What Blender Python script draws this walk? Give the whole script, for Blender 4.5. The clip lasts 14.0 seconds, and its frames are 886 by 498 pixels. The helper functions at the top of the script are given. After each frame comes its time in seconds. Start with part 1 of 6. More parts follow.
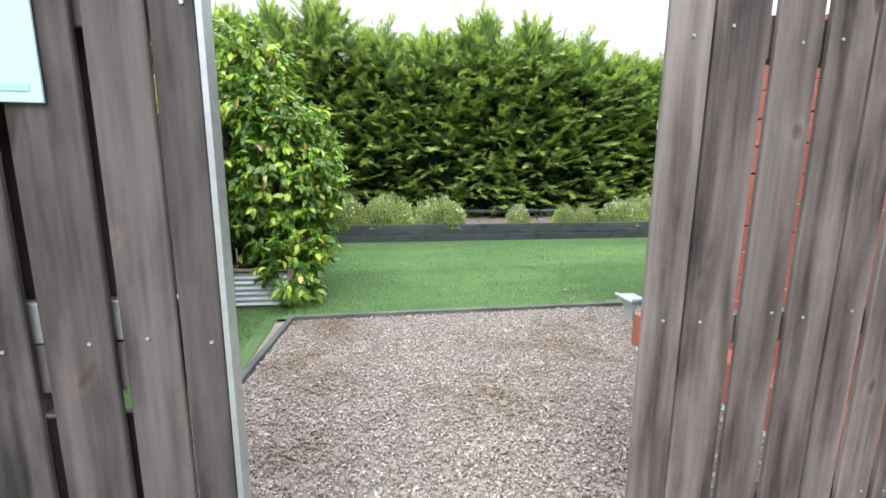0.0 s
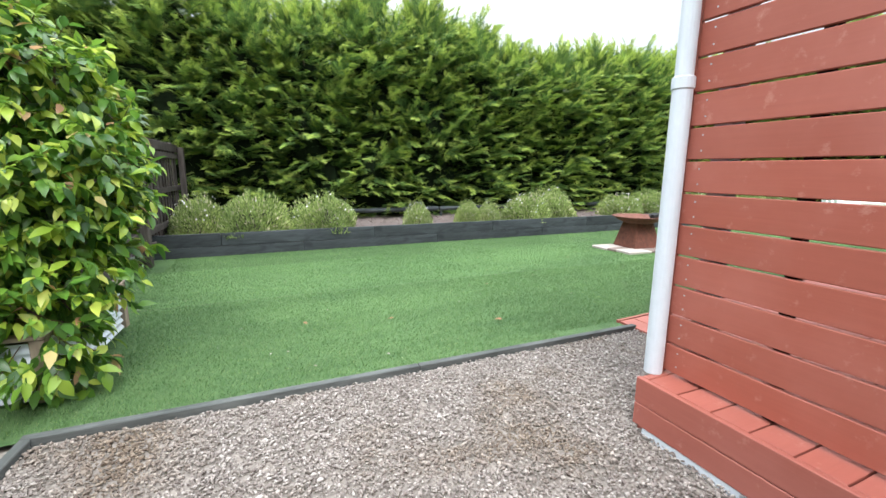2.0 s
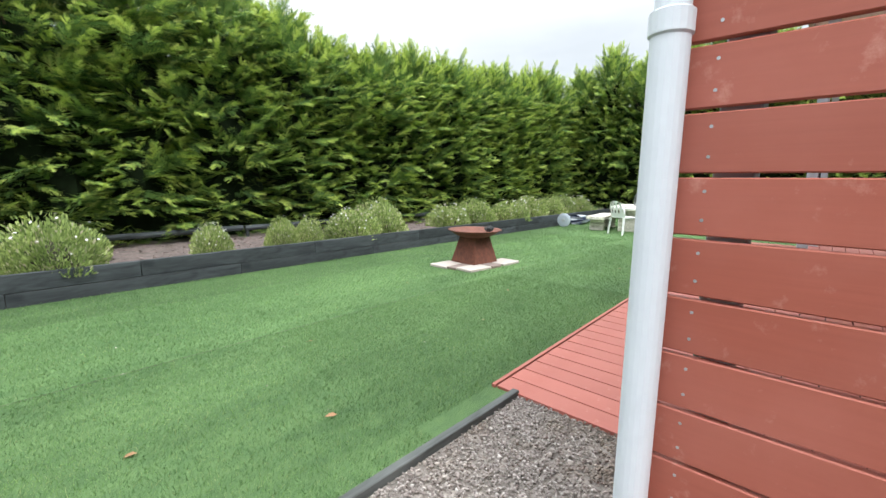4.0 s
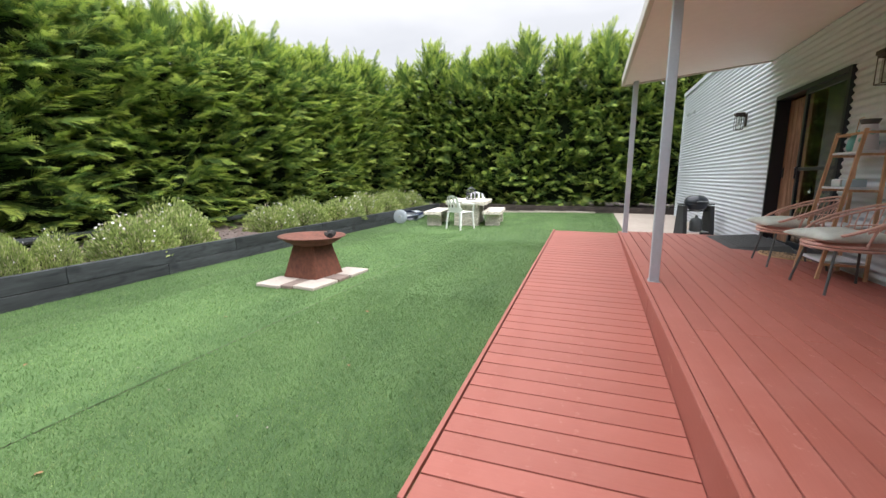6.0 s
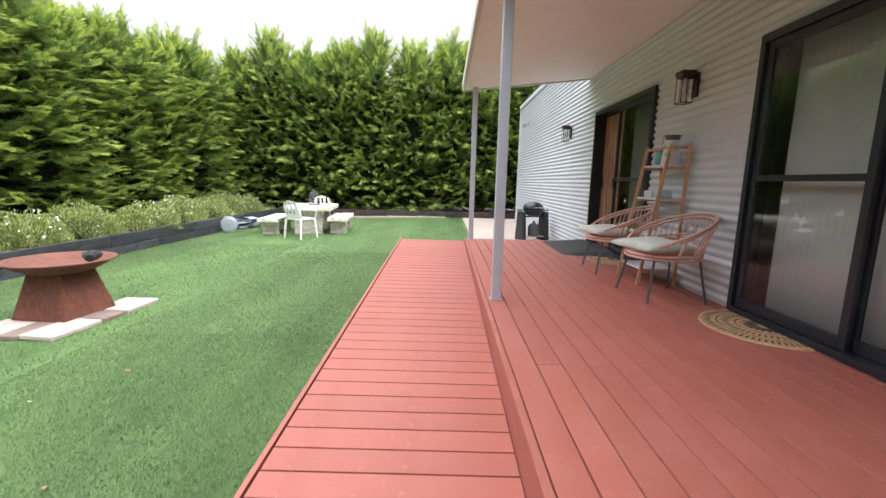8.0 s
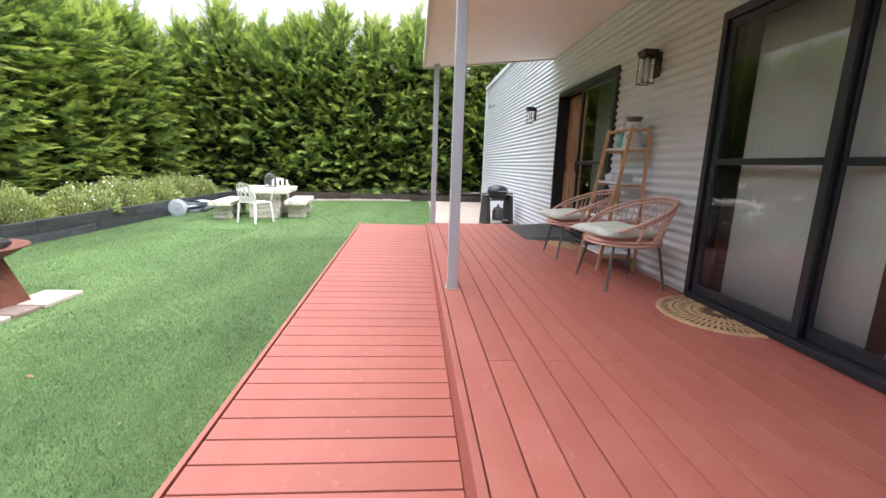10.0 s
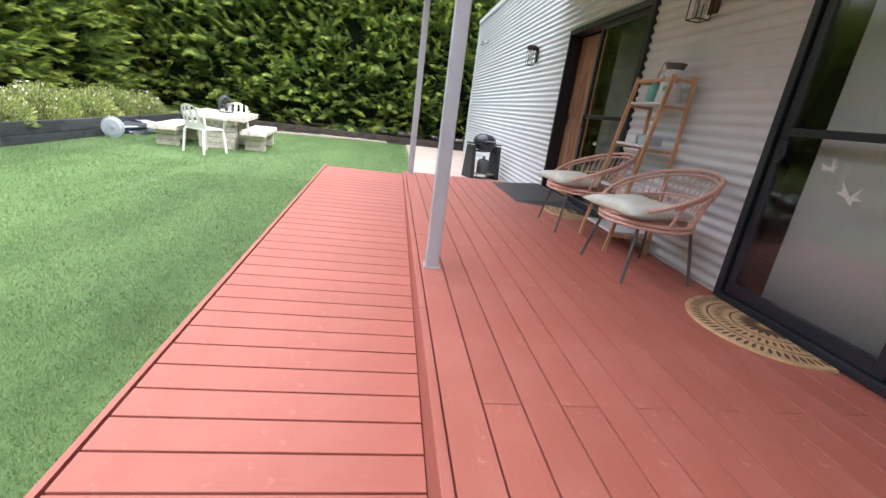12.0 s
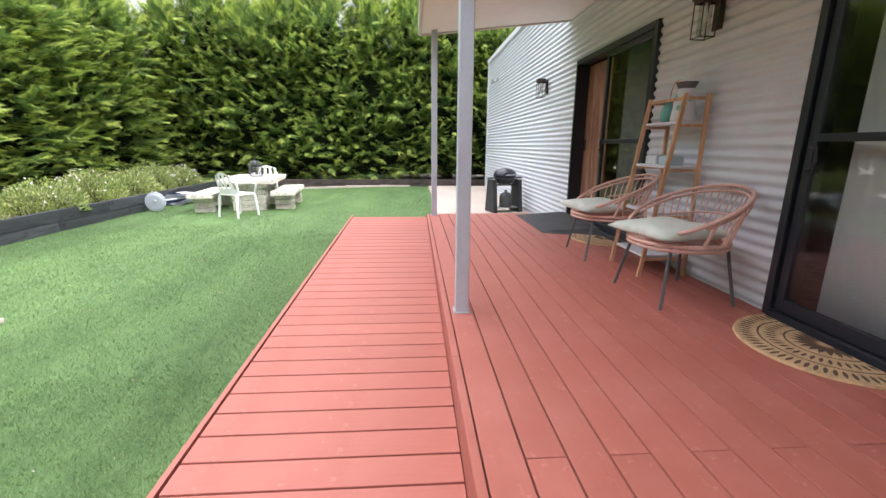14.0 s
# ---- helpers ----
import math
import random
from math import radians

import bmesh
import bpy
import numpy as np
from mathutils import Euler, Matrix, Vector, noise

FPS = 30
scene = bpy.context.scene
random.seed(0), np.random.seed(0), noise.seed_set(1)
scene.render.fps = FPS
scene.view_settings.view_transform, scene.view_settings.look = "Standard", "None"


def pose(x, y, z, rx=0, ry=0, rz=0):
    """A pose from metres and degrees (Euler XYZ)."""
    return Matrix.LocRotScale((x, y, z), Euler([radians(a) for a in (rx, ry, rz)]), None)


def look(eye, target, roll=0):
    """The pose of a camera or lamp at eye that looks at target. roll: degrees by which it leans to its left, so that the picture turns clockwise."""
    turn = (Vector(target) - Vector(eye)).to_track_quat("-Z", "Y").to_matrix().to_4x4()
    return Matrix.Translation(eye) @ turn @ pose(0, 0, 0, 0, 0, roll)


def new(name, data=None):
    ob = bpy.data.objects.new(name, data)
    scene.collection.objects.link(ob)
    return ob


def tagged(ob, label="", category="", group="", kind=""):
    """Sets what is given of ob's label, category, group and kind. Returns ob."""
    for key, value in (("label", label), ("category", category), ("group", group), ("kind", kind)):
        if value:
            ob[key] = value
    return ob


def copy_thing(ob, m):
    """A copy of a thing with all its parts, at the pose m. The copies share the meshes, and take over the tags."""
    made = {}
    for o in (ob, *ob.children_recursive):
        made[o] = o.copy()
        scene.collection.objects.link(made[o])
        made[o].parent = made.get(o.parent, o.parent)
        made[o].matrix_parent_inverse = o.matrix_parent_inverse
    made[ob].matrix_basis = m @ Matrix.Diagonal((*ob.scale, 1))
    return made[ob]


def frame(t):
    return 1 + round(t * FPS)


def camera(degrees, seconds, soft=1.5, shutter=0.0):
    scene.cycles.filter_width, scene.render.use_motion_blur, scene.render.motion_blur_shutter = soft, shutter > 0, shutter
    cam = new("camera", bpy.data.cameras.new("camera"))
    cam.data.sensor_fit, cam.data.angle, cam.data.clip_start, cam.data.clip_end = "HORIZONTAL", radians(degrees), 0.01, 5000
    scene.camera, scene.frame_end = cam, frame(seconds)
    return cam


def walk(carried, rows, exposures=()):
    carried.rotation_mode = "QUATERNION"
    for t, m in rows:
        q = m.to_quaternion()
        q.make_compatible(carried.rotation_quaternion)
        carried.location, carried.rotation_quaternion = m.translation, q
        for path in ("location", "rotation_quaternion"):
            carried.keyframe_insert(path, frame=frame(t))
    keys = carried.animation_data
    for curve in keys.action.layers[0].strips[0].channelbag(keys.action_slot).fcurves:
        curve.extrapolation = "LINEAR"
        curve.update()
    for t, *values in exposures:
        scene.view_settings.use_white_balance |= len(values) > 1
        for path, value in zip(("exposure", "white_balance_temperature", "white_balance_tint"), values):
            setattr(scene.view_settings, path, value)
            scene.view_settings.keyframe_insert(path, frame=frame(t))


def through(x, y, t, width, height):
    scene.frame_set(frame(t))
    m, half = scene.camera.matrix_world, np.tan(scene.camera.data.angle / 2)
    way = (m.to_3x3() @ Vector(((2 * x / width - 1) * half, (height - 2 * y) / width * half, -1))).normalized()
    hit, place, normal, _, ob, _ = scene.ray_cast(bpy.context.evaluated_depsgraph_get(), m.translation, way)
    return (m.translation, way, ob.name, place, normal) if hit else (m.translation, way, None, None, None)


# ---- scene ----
cam = camera(92.5, 14.0)
PATH = [
    (0, (1.362, 1.294, 1.233), (1.667, 3.24, 0.887), 0.3),
    (0.5, (1.356, 1.711, 1.204), (1.77, 3.638, 0.864), 0.7),
    (1, (1.403, 2.025, 1.19), (1.897, 3.932, 0.843), 0.5),
    (1.5, (1.506, 2.361, 1.198), (2.141, 4.223, 0.84), 0.5),
    (2, (1.603, 2.67, 1.196), (2.401, 4.467, 0.83), 0.5),
    (2.5, (1.705, 2.956, 1.227), (2.673, 4.667, 0.864), 0.5),
    (3, (1.872, 3.217, 1.228), (3.017, 4.821, 0.888), 0.4),
    (5.5, (2.757, 4.313, 1.233), (4.542, 5.15, 0.897), 0.5),
    (6, (2.921, 4.456, 1.222), (4.783, 5.102, 0.884), 0.2),
    (6.5, (3.144, 4.462, 1.237), (5.069, 4.889, 0.906), 0.3),
    (7, (3.353, 4.439, 1.235), (5.319, 4.605, 0.909), 0.6),
    (7.5, (3.535, 4.412, 1.251), (5.511, 4.414, 0.941), 1.2),
    (8, (3.681, 4.313, 1.251), (5.656, 4.319, 0.935), 1.4),
    (8.5, (3.79, 4.28, 1.262), (5.76, 4.235, 0.924), 1.4),
    (11, (4.062, 4.139, 1.236), (6.006, 3.948, 0.807), 3.2),
    (11.5, (4.437, 4.173, 1.241), (6.36, 3.952, 0.736), 5.3),
    (12, (4.706, 4.176, 1.212), (6.585, 3.894, 0.589), 7.4),
    (12.5, (4.76, 4.195, 1.22), (6.623, 3.894, 0.556), 8.0),
    (13, (4.753, 4.216, 1.227), (6.649, 3.973, 0.638), 5.9),
    (13.5, (4.728, 4.188, 1.254), (6.65, 4.0, 0.734), 2.5),
    (14, (4.717, 4.148, 1.275), (6.656, 4.017, 0.8), 0.4),
]
walk(cam, [(t, look(eye, target, roll)) for t, eye, target, roll in PATH], [(0.0, 1.22, 6250, 6), (3.0, 1.09, 6200, 5), (5.5, 0.88, 6600, 9), (7.5, 1.15, 6600, 14), (8.5, 1.26, 6600, 14), (11.0, 1.37, 6500, 15), (14.0, 1.36, 6500, 15)])

# ---------------------------------------------------------------- world and light
world = bpy.data.worlds.new("world")
scene.world = world
world.use_nodes = True
wn, wl = world.node_tree.nodes, world.node_tree.links
SUN_EL, SUN_ROT = radians(52), radians(200)
sky = wn.new("ShaderNodeTexSky")
sky.sky_type, sky.sun_disc, sky.sun_elevation, sky.sun_rotation = "NISHITA", False, SUN_EL, SUN_ROT
wtc = wn.new("ShaderNodeTexCoord")
wmap = wn.new("ShaderNodeMapping")
wmap.inputs["Scale"].default_value = (1.0, 1.0, 3.2)
wnoise = wn.new("ShaderNodeTexNoise")
wnoise.inputs["Scale"].default_value, wnoise.inputs["Detail"].default_value = 1.6, 5.0
wramp = wn.new("ShaderNodeValToRGB")
wramp.color_ramp.elements[0].position, wramp.color_ramp.elements[0].color = 0.32, (2.9, 2.95, 3.1, 1)
wramp.color_ramp.elements[1].position, wramp.color_ramp.elements[1].color = 0.68, (4.1, 4.1, 4.15, 1)
wsep = wn.new("ShaderNodeSeparateXYZ")
wl.new(wtc.outputs["Generated"], wsep.inputs["Vector"])
wgrad = wn.new("ShaderNodeMapRange")  # an overcast sky is three times as bright overhead as at the horizon
wgrad.interpolation_type = "SMOOTHERSTEP"
wgrad.inputs["From Min"].default_value, wgrad.inputs["From Max"].default_value = 0.22, 0.95
wgrad.inputs["To Min"].default_value, wgrad.inputs["To Max"].default_value = 1.0, 4.6
wl.new(wsep.outputs["Z"], wgrad.inputs["Value"])
wmix = wn.new("ShaderNodeMix")
wmix.data_type = "RGBA"
wmix.inputs[0].default_value = 0.92
wl.new(wtc.outputs["Generated"], wmap.inputs["Vector"])
wl.new(wmap.outputs["Vector"], wnoise.inputs["Vector"])
wl.new(wnoise.outputs["Fac"], wramp.inputs["Fac"])
wl.new(sky.outputs["Color"], wmix.inputs[6])
wl.new(wramp.outputs["Color"], wmix.inputs[7])
wscale = wn.new("ShaderNodeVectorMath")
wscale.operation = "SCALE"
wl.new(wmix.outputs[2], wscale.inputs[0])
wl.new(wgrad.outputs["Result"], wscale.inputs["Scale"])
wl.new(wscale.outputs["Vector"], wn["Background"].inputs["Color"])
wn["Background"].inputs["Strength"].default_value = 0.152
sun = new("sun", bpy.data.lights.new("sun", "SUN"))
sun.data.energy, sun.data.angle, sun.data.color = 1.0, radians(25), (1.0, 0.97, 0.92)
sun.matrix_world = look((0, 0, 20), (0 + math.sin(SUN_ROT) * -1 * math.cos(SUN_EL), 0 - math.cos(SUN_ROT) * math.cos(SUN_EL), 20 - math.sin(SUN_EL)))

# ---------------------------------------------------------------- materials
def nodes_of(name, rough=0.7, metal=0.0, spec=0.5):
    m = bpy.data.materials.new(name)
    m.use_nodes = True
    n, l = m.node_tree.nodes, m.node_tree.links
    b = n["Principled BSDF"]
    b.inputs["Roughness"].default_value, b.inputs["Metallic"].default_value = rough, metal
    b.inputs["Specular IOR Level"].default_value = spec
    return m, n, l, b


def ramp(n, l, fac, stops):
    r = n.new("ShaderNodeValToRGB")
    e = r.color_ramp.elements
    while len(e) < len(stops):
        e.new(0.5)
    for k, (p, c) in enumerate(stops):
        e[k].position, e[k].color = p, (*c, 1)
    l.new(fac, r.inputs["Fac"])
    return r.outputs["Color"]


def noise_tex(n, l, scale, detail=4.0, stretch=(1, 1, 1), rot=(0, 0, 0), rough=0.55, dist=0.0, each=False):
    tc = n.new("ShaderNodeTexCoord")
    mp = n.new("ShaderNodeMapping")
    mp.inputs["Scale"].default_value, mp.inputs["Rotation"].default_value = stretch, rot
    t = n.new("ShaderNodeTexNoise")
    t.inputs["Scale"].default_value, t.inputs["Detail"].default_value = scale, detail
    t.inputs["Roughness"].default_value, t.inputs["Distortion"].default_value = rough, dist
    l.new(tc.outputs["Object"], mp.inputs["Vector"])
    if each:  # every object has its own piece of the pattern
        sc = n.new("ShaderNodeVectorMath")
        sc.operation = "SCALE"
        sc.inputs[0].default_value = (37.0, 53.0, 71.0)
        l.new(n.new("ShaderNodeObjectInfo").outputs["Random"], sc.inputs["Scale"])
        l.new(sc.outputs["Vector"], mp.inputs["Location"])
    l.new(mp.outputs["Vector"], t.inputs["Vector"])
    return t.outputs["Fac"]


def mixc(n, l, fac, a, b, mode="MIX"):
    m = n.new("ShaderNodeMix")
    m.data_type, m.blend_type = "RGBA", mode
    for sock, v in ((m.inputs[0], fac), (m.inputs[6], a), (m.inputs[7], b)):
        if isinstance(v, (int, float)):
            sock.default_value = v
        elif isinstance(v, tuple):
            sock.default_value = (*v, 1)
        else:
            l.new(v, sock)
    return m.outputs[2]


def bump(n, l, b, height, strength=0.3, dist=0.01):
    bp = n.new("ShaderNodeBump")
    bp.inputs["Strength"].default_value, bp.inputs["Distance"].default_value = strength, dist
    l.new(height, bp.inputs["Height"])
    l.new(bp.outputs["Normal"], b.inputs["Normal"])


def vary(n, l, colour, amount=0.15, island=False):
    """Brighten or darken a colour at random for each object or each loose piece."""
    if island:
        rnd = n.new("ShaderNodeNewGeometry").outputs["Random Per Island"]
    else:
        rnd = n.new("ShaderNodeObjectInfo").outputs["Random"]
    mr = n.new("ShaderNodeMapRange")
    mr.inputs["To Min"].default_value, mr.inputs["To Max"].default_value = 1 - amount, 1 + amount
    l.new(rnd, mr.inputs["Value"])
    v = n.new("ShaderNodeVectorMath")
    v.operation = "SCALE"
    l.new(colour, v.inputs[0])
    l.new(mr.outputs["Result"], v.inputs["Scale"])
    return v.outputs["Vector"]


def plain(name, colour, rough=0.6, metal=0.0, spec=0.5, grain=30.0, amount=0.12, bumps=0.1, rand=0.0):
    m, n, l, b = nodes_of(name, rough, metal, spec)
    f = noise_tex(n, l, grain)
    g = noise_tex(n, l, grain * 0.09, 3.0)
    c = ramp(n, l, f, [(0.3, tuple(k * (1 - amount) for k in colour)), (0.7, tuple(k * (1 + amount) for k in colour))])
    c = mixc(n, l, 0.35, c, ramp(n, l, g, [(0.35, tuple(k * (1 - 1.5 * amount) for k in colour)), (0.65, tuple(k * (1 + amount) for k in colour))]))
    if rand:
        c = vary(n, l, c, rand)
    l.new(c, b.inputs["Base Color"])
    if bumps:
        bump(n, l, b, f, bumps, 0.004)
    return m


def timber(name, dark, light, along="z", rough=0.8, rand=0.18, fine=40.0, swirl=1.5, each=False):
    """Weathered timber: long grain with knots and stains."""
    m, n, l, b = nodes_of(name, rough, 0.0, 0.3)
    st = {"x": (0.05, 1, 1), "y": (1, 0.05, 1), "z": (1, 1, 0.05)}[along]
    st2 = {"x": (0.25, 1, 1), "y": (1, 0.25, 1), "z": (1, 1, 0.25)}[along]
    f = noise_tex(n, l, fine, 6.0, st, dist=0.4 * swirl, each=each)
    g = noise_tex(n, l, 7.0, 5.0, st2, dist=swirl, each=each)
    c = ramp(n, l, f, [(0.36, dark), (0.66, light)])
    c2 = ramp(n, l, g, [(0.38, tuple(k * 0.62 for k in dark)), (0.6, light)])
    c = mixc(n, l, 0.5, c, c2)
    k = noise_tex(n, l, 9.0, 1.0, st2, each=each)
    kn = ramp(n, l, k, [(0.22, (0.45, 0.4, 0.36)), (0.3, (1, 1, 1))])
    if each:  # rounder knots, one or two on a plank
        q = noise_tex(n, l, 11.0, 0.5, {"x": (0.5, 1, 1), "y": (1, 0.5, 1), "z": (1, 1, 0.5)}[along], each=True)
        kn = mixc(n, l, 1.0, kn, ramp(n, l, q, [(0.21, (0.4, 0.34, 0.3)), (0.25, (1.2, 1.15, 1.12)), (0.3, (1, 1, 1))]), "MULTIPLY")
    c = mixc(n, l, 1.0, c, kn, "MULTIPLY")
    if rand:
        c = vary(n, l, c, rand)
    l.new(c, b.inputs["Base Color"])
    bump(n, l, b, f, 0.5, 0.003)
    return m


def composite(name, base, along):
    """Moulded decking board: faint drawn grain, scuffs and pale dust."""
    m, n, l, b = nodes_of(name, 0.62, 0.0, 0.4)
    st = (0.04, 1, 1) if along == "x" else (1, 0.04, 1)
    f = noise_tex(n, l, 90.0, 4.0, st)
    g = noise_tex(n, l, 2.3, 6.0)
    h = noise_tex(n, l, 14.0, 5.0, (1, 1, 1), rough=0.7)
    c = ramp(n, l, f, [(0.3, tuple(k * 0.95 for k in base)), (0.7, tuple(k * 1.04 for k in base))])
    c = mixc(n, l, ramp(n, l, g, [(0.42, (0, 0, 0)), (0.66, (0.55, 0.55, 0.55))]), c, tuple(min(1, k * 1.1 + 0.035) for k in base))
    c = mixc(n, l, ramp(n, l, h, [(0.6, (0, 0, 0)), (0.76, (0.4, 0.4, 0.4))]), c, (0.62, 0.34, 0.28))
    c = vary(n, l, c, 0.05)
    l.new(c, b.inputs["Base Color"])
    r = n.new("ShaderNodeMapRange")
    r.inputs["To Min"].default_value, r.inputs["To Max"].default_value = 0.45, 0.75
    l.new(g, r.inputs["Value"])
    l.new(r.outputs["Result"], b.inputs["Roughness"])
    bump(n, l, b, f, 0.15, 0.002)
    return m


def leafy(name, stops, rough=0.5, through=0.35, spec=0.4):
    """Leaves: colour drawn at random for each leaf, light shining through."""
    m, n, l, b = nodes_of(name, rough, 0.0, spec)
    rnd = n.new("ShaderNodeNewGeometry").outputs["Random Per Island"]
    c = ramp(n, l, rnd, stops)
    f = noise_tex(n, l, 1.2, 2.0)
    c = mixc(n, l, 1.0, c, ramp(n, l, f, [(0.3, (0.72, 0.75, 0.7)), (0.7, (1.15, 1.12, 1.0))]), "MULTIPLY")
    l.new(c, b.inputs["Base Color"])
    tr = n.new("ShaderNodeBsdfTranslucent")
    l.new(c, tr.inputs["Color"])
    mx = n.new("ShaderNodeMixShader")
    mx.inputs[0].default_value = through
    out = [q for q in n if q.type == "OUTPUT_MATERIAL"][0]
    l.new(b.outputs[0], mx.inputs[1])
    l.new(tr.outputs[0], mx.inputs[2])
    l.new(mx.outputs[0], out.inputs[0])
    return m


def turf_material(name="turf", k=1.0):
    m, n, l, b = nodes_of(name, 0.8, 0.0, 0.25)
    f = noise_tex(n, l, 160.0, 3.0, (1, 1, 1), rough=0.8)
    g = noise_tex(n, l, 9.0, 6.0, (1, 1.6, 1))
    h = noise_tex(n, l, 0.9, 4.0, (0.5, 2.0, 1))
    c = ramp(n, l, f, [(0.3, (0.028, 0.068, 0.024)), (0.7, (0.135, 0.215, 0.075))])
    c = mixc(n, l, 0.45, c, ramp(n, l, g, [(0.34, (0.035, 0.08, 0.029)), (0.66, (0.135, 0.21, 0.074))]))
    c = mixc(n, l, 0.45, c, ramp(n, l, h, [(0.38, (0.04, 0.085, 0.03)), (0.62, (0.11, 0.19, 0.07))]))
    c = mixc(n, l, 1.0, c, (k, k, k), "MULTIPLY")
    l.new(c, b.inputs["Base Color"])
    bump(n, l, b, f, 0.7, 0.01)
    return m


def glass_material(name, tint=(0.75, 0.8, 0.8), rough=0.02):
    m, n, l, b = nodes_of(name, rough, 0.0, 0.5)
    tr = n.new("ShaderNodeBsdfTransparent")
    tr.inputs["Color"].default_value = (*tint, 1)
    gl = n.new("ShaderNodeBsdfGlossy")
    gl.inputs["Roughness"].default_value = rough
    fr = n.new("ShaderNodeLayerWeight")
    fr.inputs["Blend"].default_value = 0.5
    pw = n.new("ShaderNodeMath")
    pw.operation, pw.inputs[1].default_value = "POWER", 4.0
    ma = n.new("ShaderNodeMath")
    ma.operation, ma.inputs[1].default_value, ma.inputs[2].default_value = "MULTIPLY_ADD", 0.5, 0.045
    l.new(fr.outputs["Facing"], pw.inputs[0])
    l.new(pw.outputs[0], ma.inputs[0])
    mx = n.new("ShaderNodeMixShader")
    out = [q for q in n if q.type == "OUTPUT_MATERIAL"][0]
    l.new(ma.outputs[0], mx.inputs[0])
    l.new(tr.outputs[0], mx.inputs[1])
    l.new(gl.outputs[0], mx.inputs[2])
    l.new(mx.outputs[0], out.inputs[0])
    return m


RED = (0.325, 0.098, 0.072)
M_turf = turf_material()
M_turf_pale = turf_material("turf_pale_roll", 1.14)
M_turf_deep = turf_material("turf_deep_roll", 0.82)
M_soil = plain("soil", (0.13, 0.11, 0.09), 0.95, grain=20, amount=0.35, bumps=0.5)
M_mulch = plain("bark_mulch", (0.13, 0.1, 0.09), 0.95, grain=60, amount=0.5, bumps=0.8)
M_chip = plain("bark_chip", (0.16, 0.12, 0.11), 0.95, grain=40, amount=0.4, bumps=0.2)
M_gravelbed = plain("gravel_bed", (0.23, 0.2, 0.175), 0.95, grain=70, amount=0.45, bumps=0.8)
M_concrete = plain("concrete", (0.4, 0.34, 0.29), 0.9, grain=12, amount=0.1, bumps=0.15)
M_deck_x = composite("deck_board_red", RED, "x")
M_deck_y = composite("ramp_board_red", RED, "y")
# near-black, shade painted in for whatever shows between the boards
M_deck_dark = plain("gap_shade_black", (0.015, 0.008, 0.007), 0.95, bumps=0)
M_screen = composite("screen_board_red", (0.32, 0.088, 0.058), "y")
M_edge = timber("edging_timber", (0.06, 0.065, 0.062), (0.12, 0.125, 0.12), "x", 0.85, 0.1)
M_sleeper = timber("sleeper_black", (0.02, 0.024, 0.027), (0.055, 0.062, 0.066), "x", 0.7, 0.2, 25.0)
M_sleeper_brown = timber("sleeper_dark_brown", (0.026, 0.02, 0.018), (0.075, 0.058, 0.052), "y", 0.75, 0.2, 25.0)
M_fence = timber("fence_brown", (0.026, 0.02, 0.018), (0.105, 0.088, 0.078), "z", 0.85, 0.3, 30.0, 0.4, True)
M_fence_rail = timber("fence_rail", (0.04, 0.032, 0.028), (0.10, 0.085, 0.075), "y", 0.85, 0.2, 30.0)
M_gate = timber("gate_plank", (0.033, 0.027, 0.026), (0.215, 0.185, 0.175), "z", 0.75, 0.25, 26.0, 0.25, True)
# the same plank in a darker tone, for the left leaf
M_gate_dark = timber("gate_plank_darker", (0.015, 0.0125, 0.0125), (0.122, 0.103, 0.102), "z", 0.75, 0.22, 26.0, 0.25, True)
M_galv = plain("galvanised_steel", (0.45, 0.48, 0.5), 0.42, 0.6, grain=40, amount=0.15, bumps=0.03)
M_post = plain("post_paint_grey", (0.45, 0.495, 0.56), 0.45, 0.3, grain=60, amount=0.06, bumps=0.02)
M_white = plain("white_paint", (0.6, 0.635, 0.68), 0.45, grain=20, amount=0.04, bumps=0.03)
M_fascia = plain("fascia_cream", (0.62, 0.59, 0.55), 0.55, grain=15, amount=0.04, bumps=0.02)
M_soffit = plain("soffit_white", (0.86, 0.81, 0.79), 0.6, grain=10, amount=0.03, bumps=0.03)
M_corr = plain("corrugated_steel_grey", (0.56, 0.6, 0.655), 0.42, 0.0, grain=8, amount=0.05, bumps=0.0)
M_black = plain("black_aluminium", (0.015, 0.019, 0.029), 0.35, 0.0, grain=60, amount=0.15, bumps=0.03)
M_rubber = plain("black_rubber", (0.025, 0.027, 0.03), 0.7, grain=80, amount=0.3, bumps=0.2)
M_bronze = plain("dark_bronze", (0.05, 0.035, 0.028), 0.45, 0.5, grain=50, amount=0.2, bumps=0.05)
M_glass = glass_material("window_glass", (0.86, 0.88, 0.88))
M_lampglass = glass_material("lantern_glass", (0.85, 0.85, 0.82))
M_curtain = plain("grey_blind", (0.78, 0.81, 0.85), 0.9, grain=20, amount=0.06, bumps=0.1)
M_mesh = plain("dark_mesh_screen", (0.26, 0.27, 0.27), 0.9, grain=200, amount=0.2, bumps=0.1)
M_room = plain("room_wall", (0.32, 0.3, 0.28), 0.9, grain=5, amount=0.04, bumps=0)
M_roomwood = timber("room_timber", (0.2, 0.1, 0.06), (0.36, 0.2, 0.13), "z", 0.6, 0.0, 18.0)
M_rust = plain("corten_steel", (0.13, 0.045, 0.028), 0.75, 0.2, grain=18, amount=0.4, bumps=0.2)
M_char = plain("charred_wood", (0.02, 0.02, 0.02), 0.9, grain=30, amount=0.5, bumps=0.4)
M_paver = plain("paver_cream", (0.42, 0.37, 0.33), 0.9, grain=25, amount=0.15, bumps=0.2)
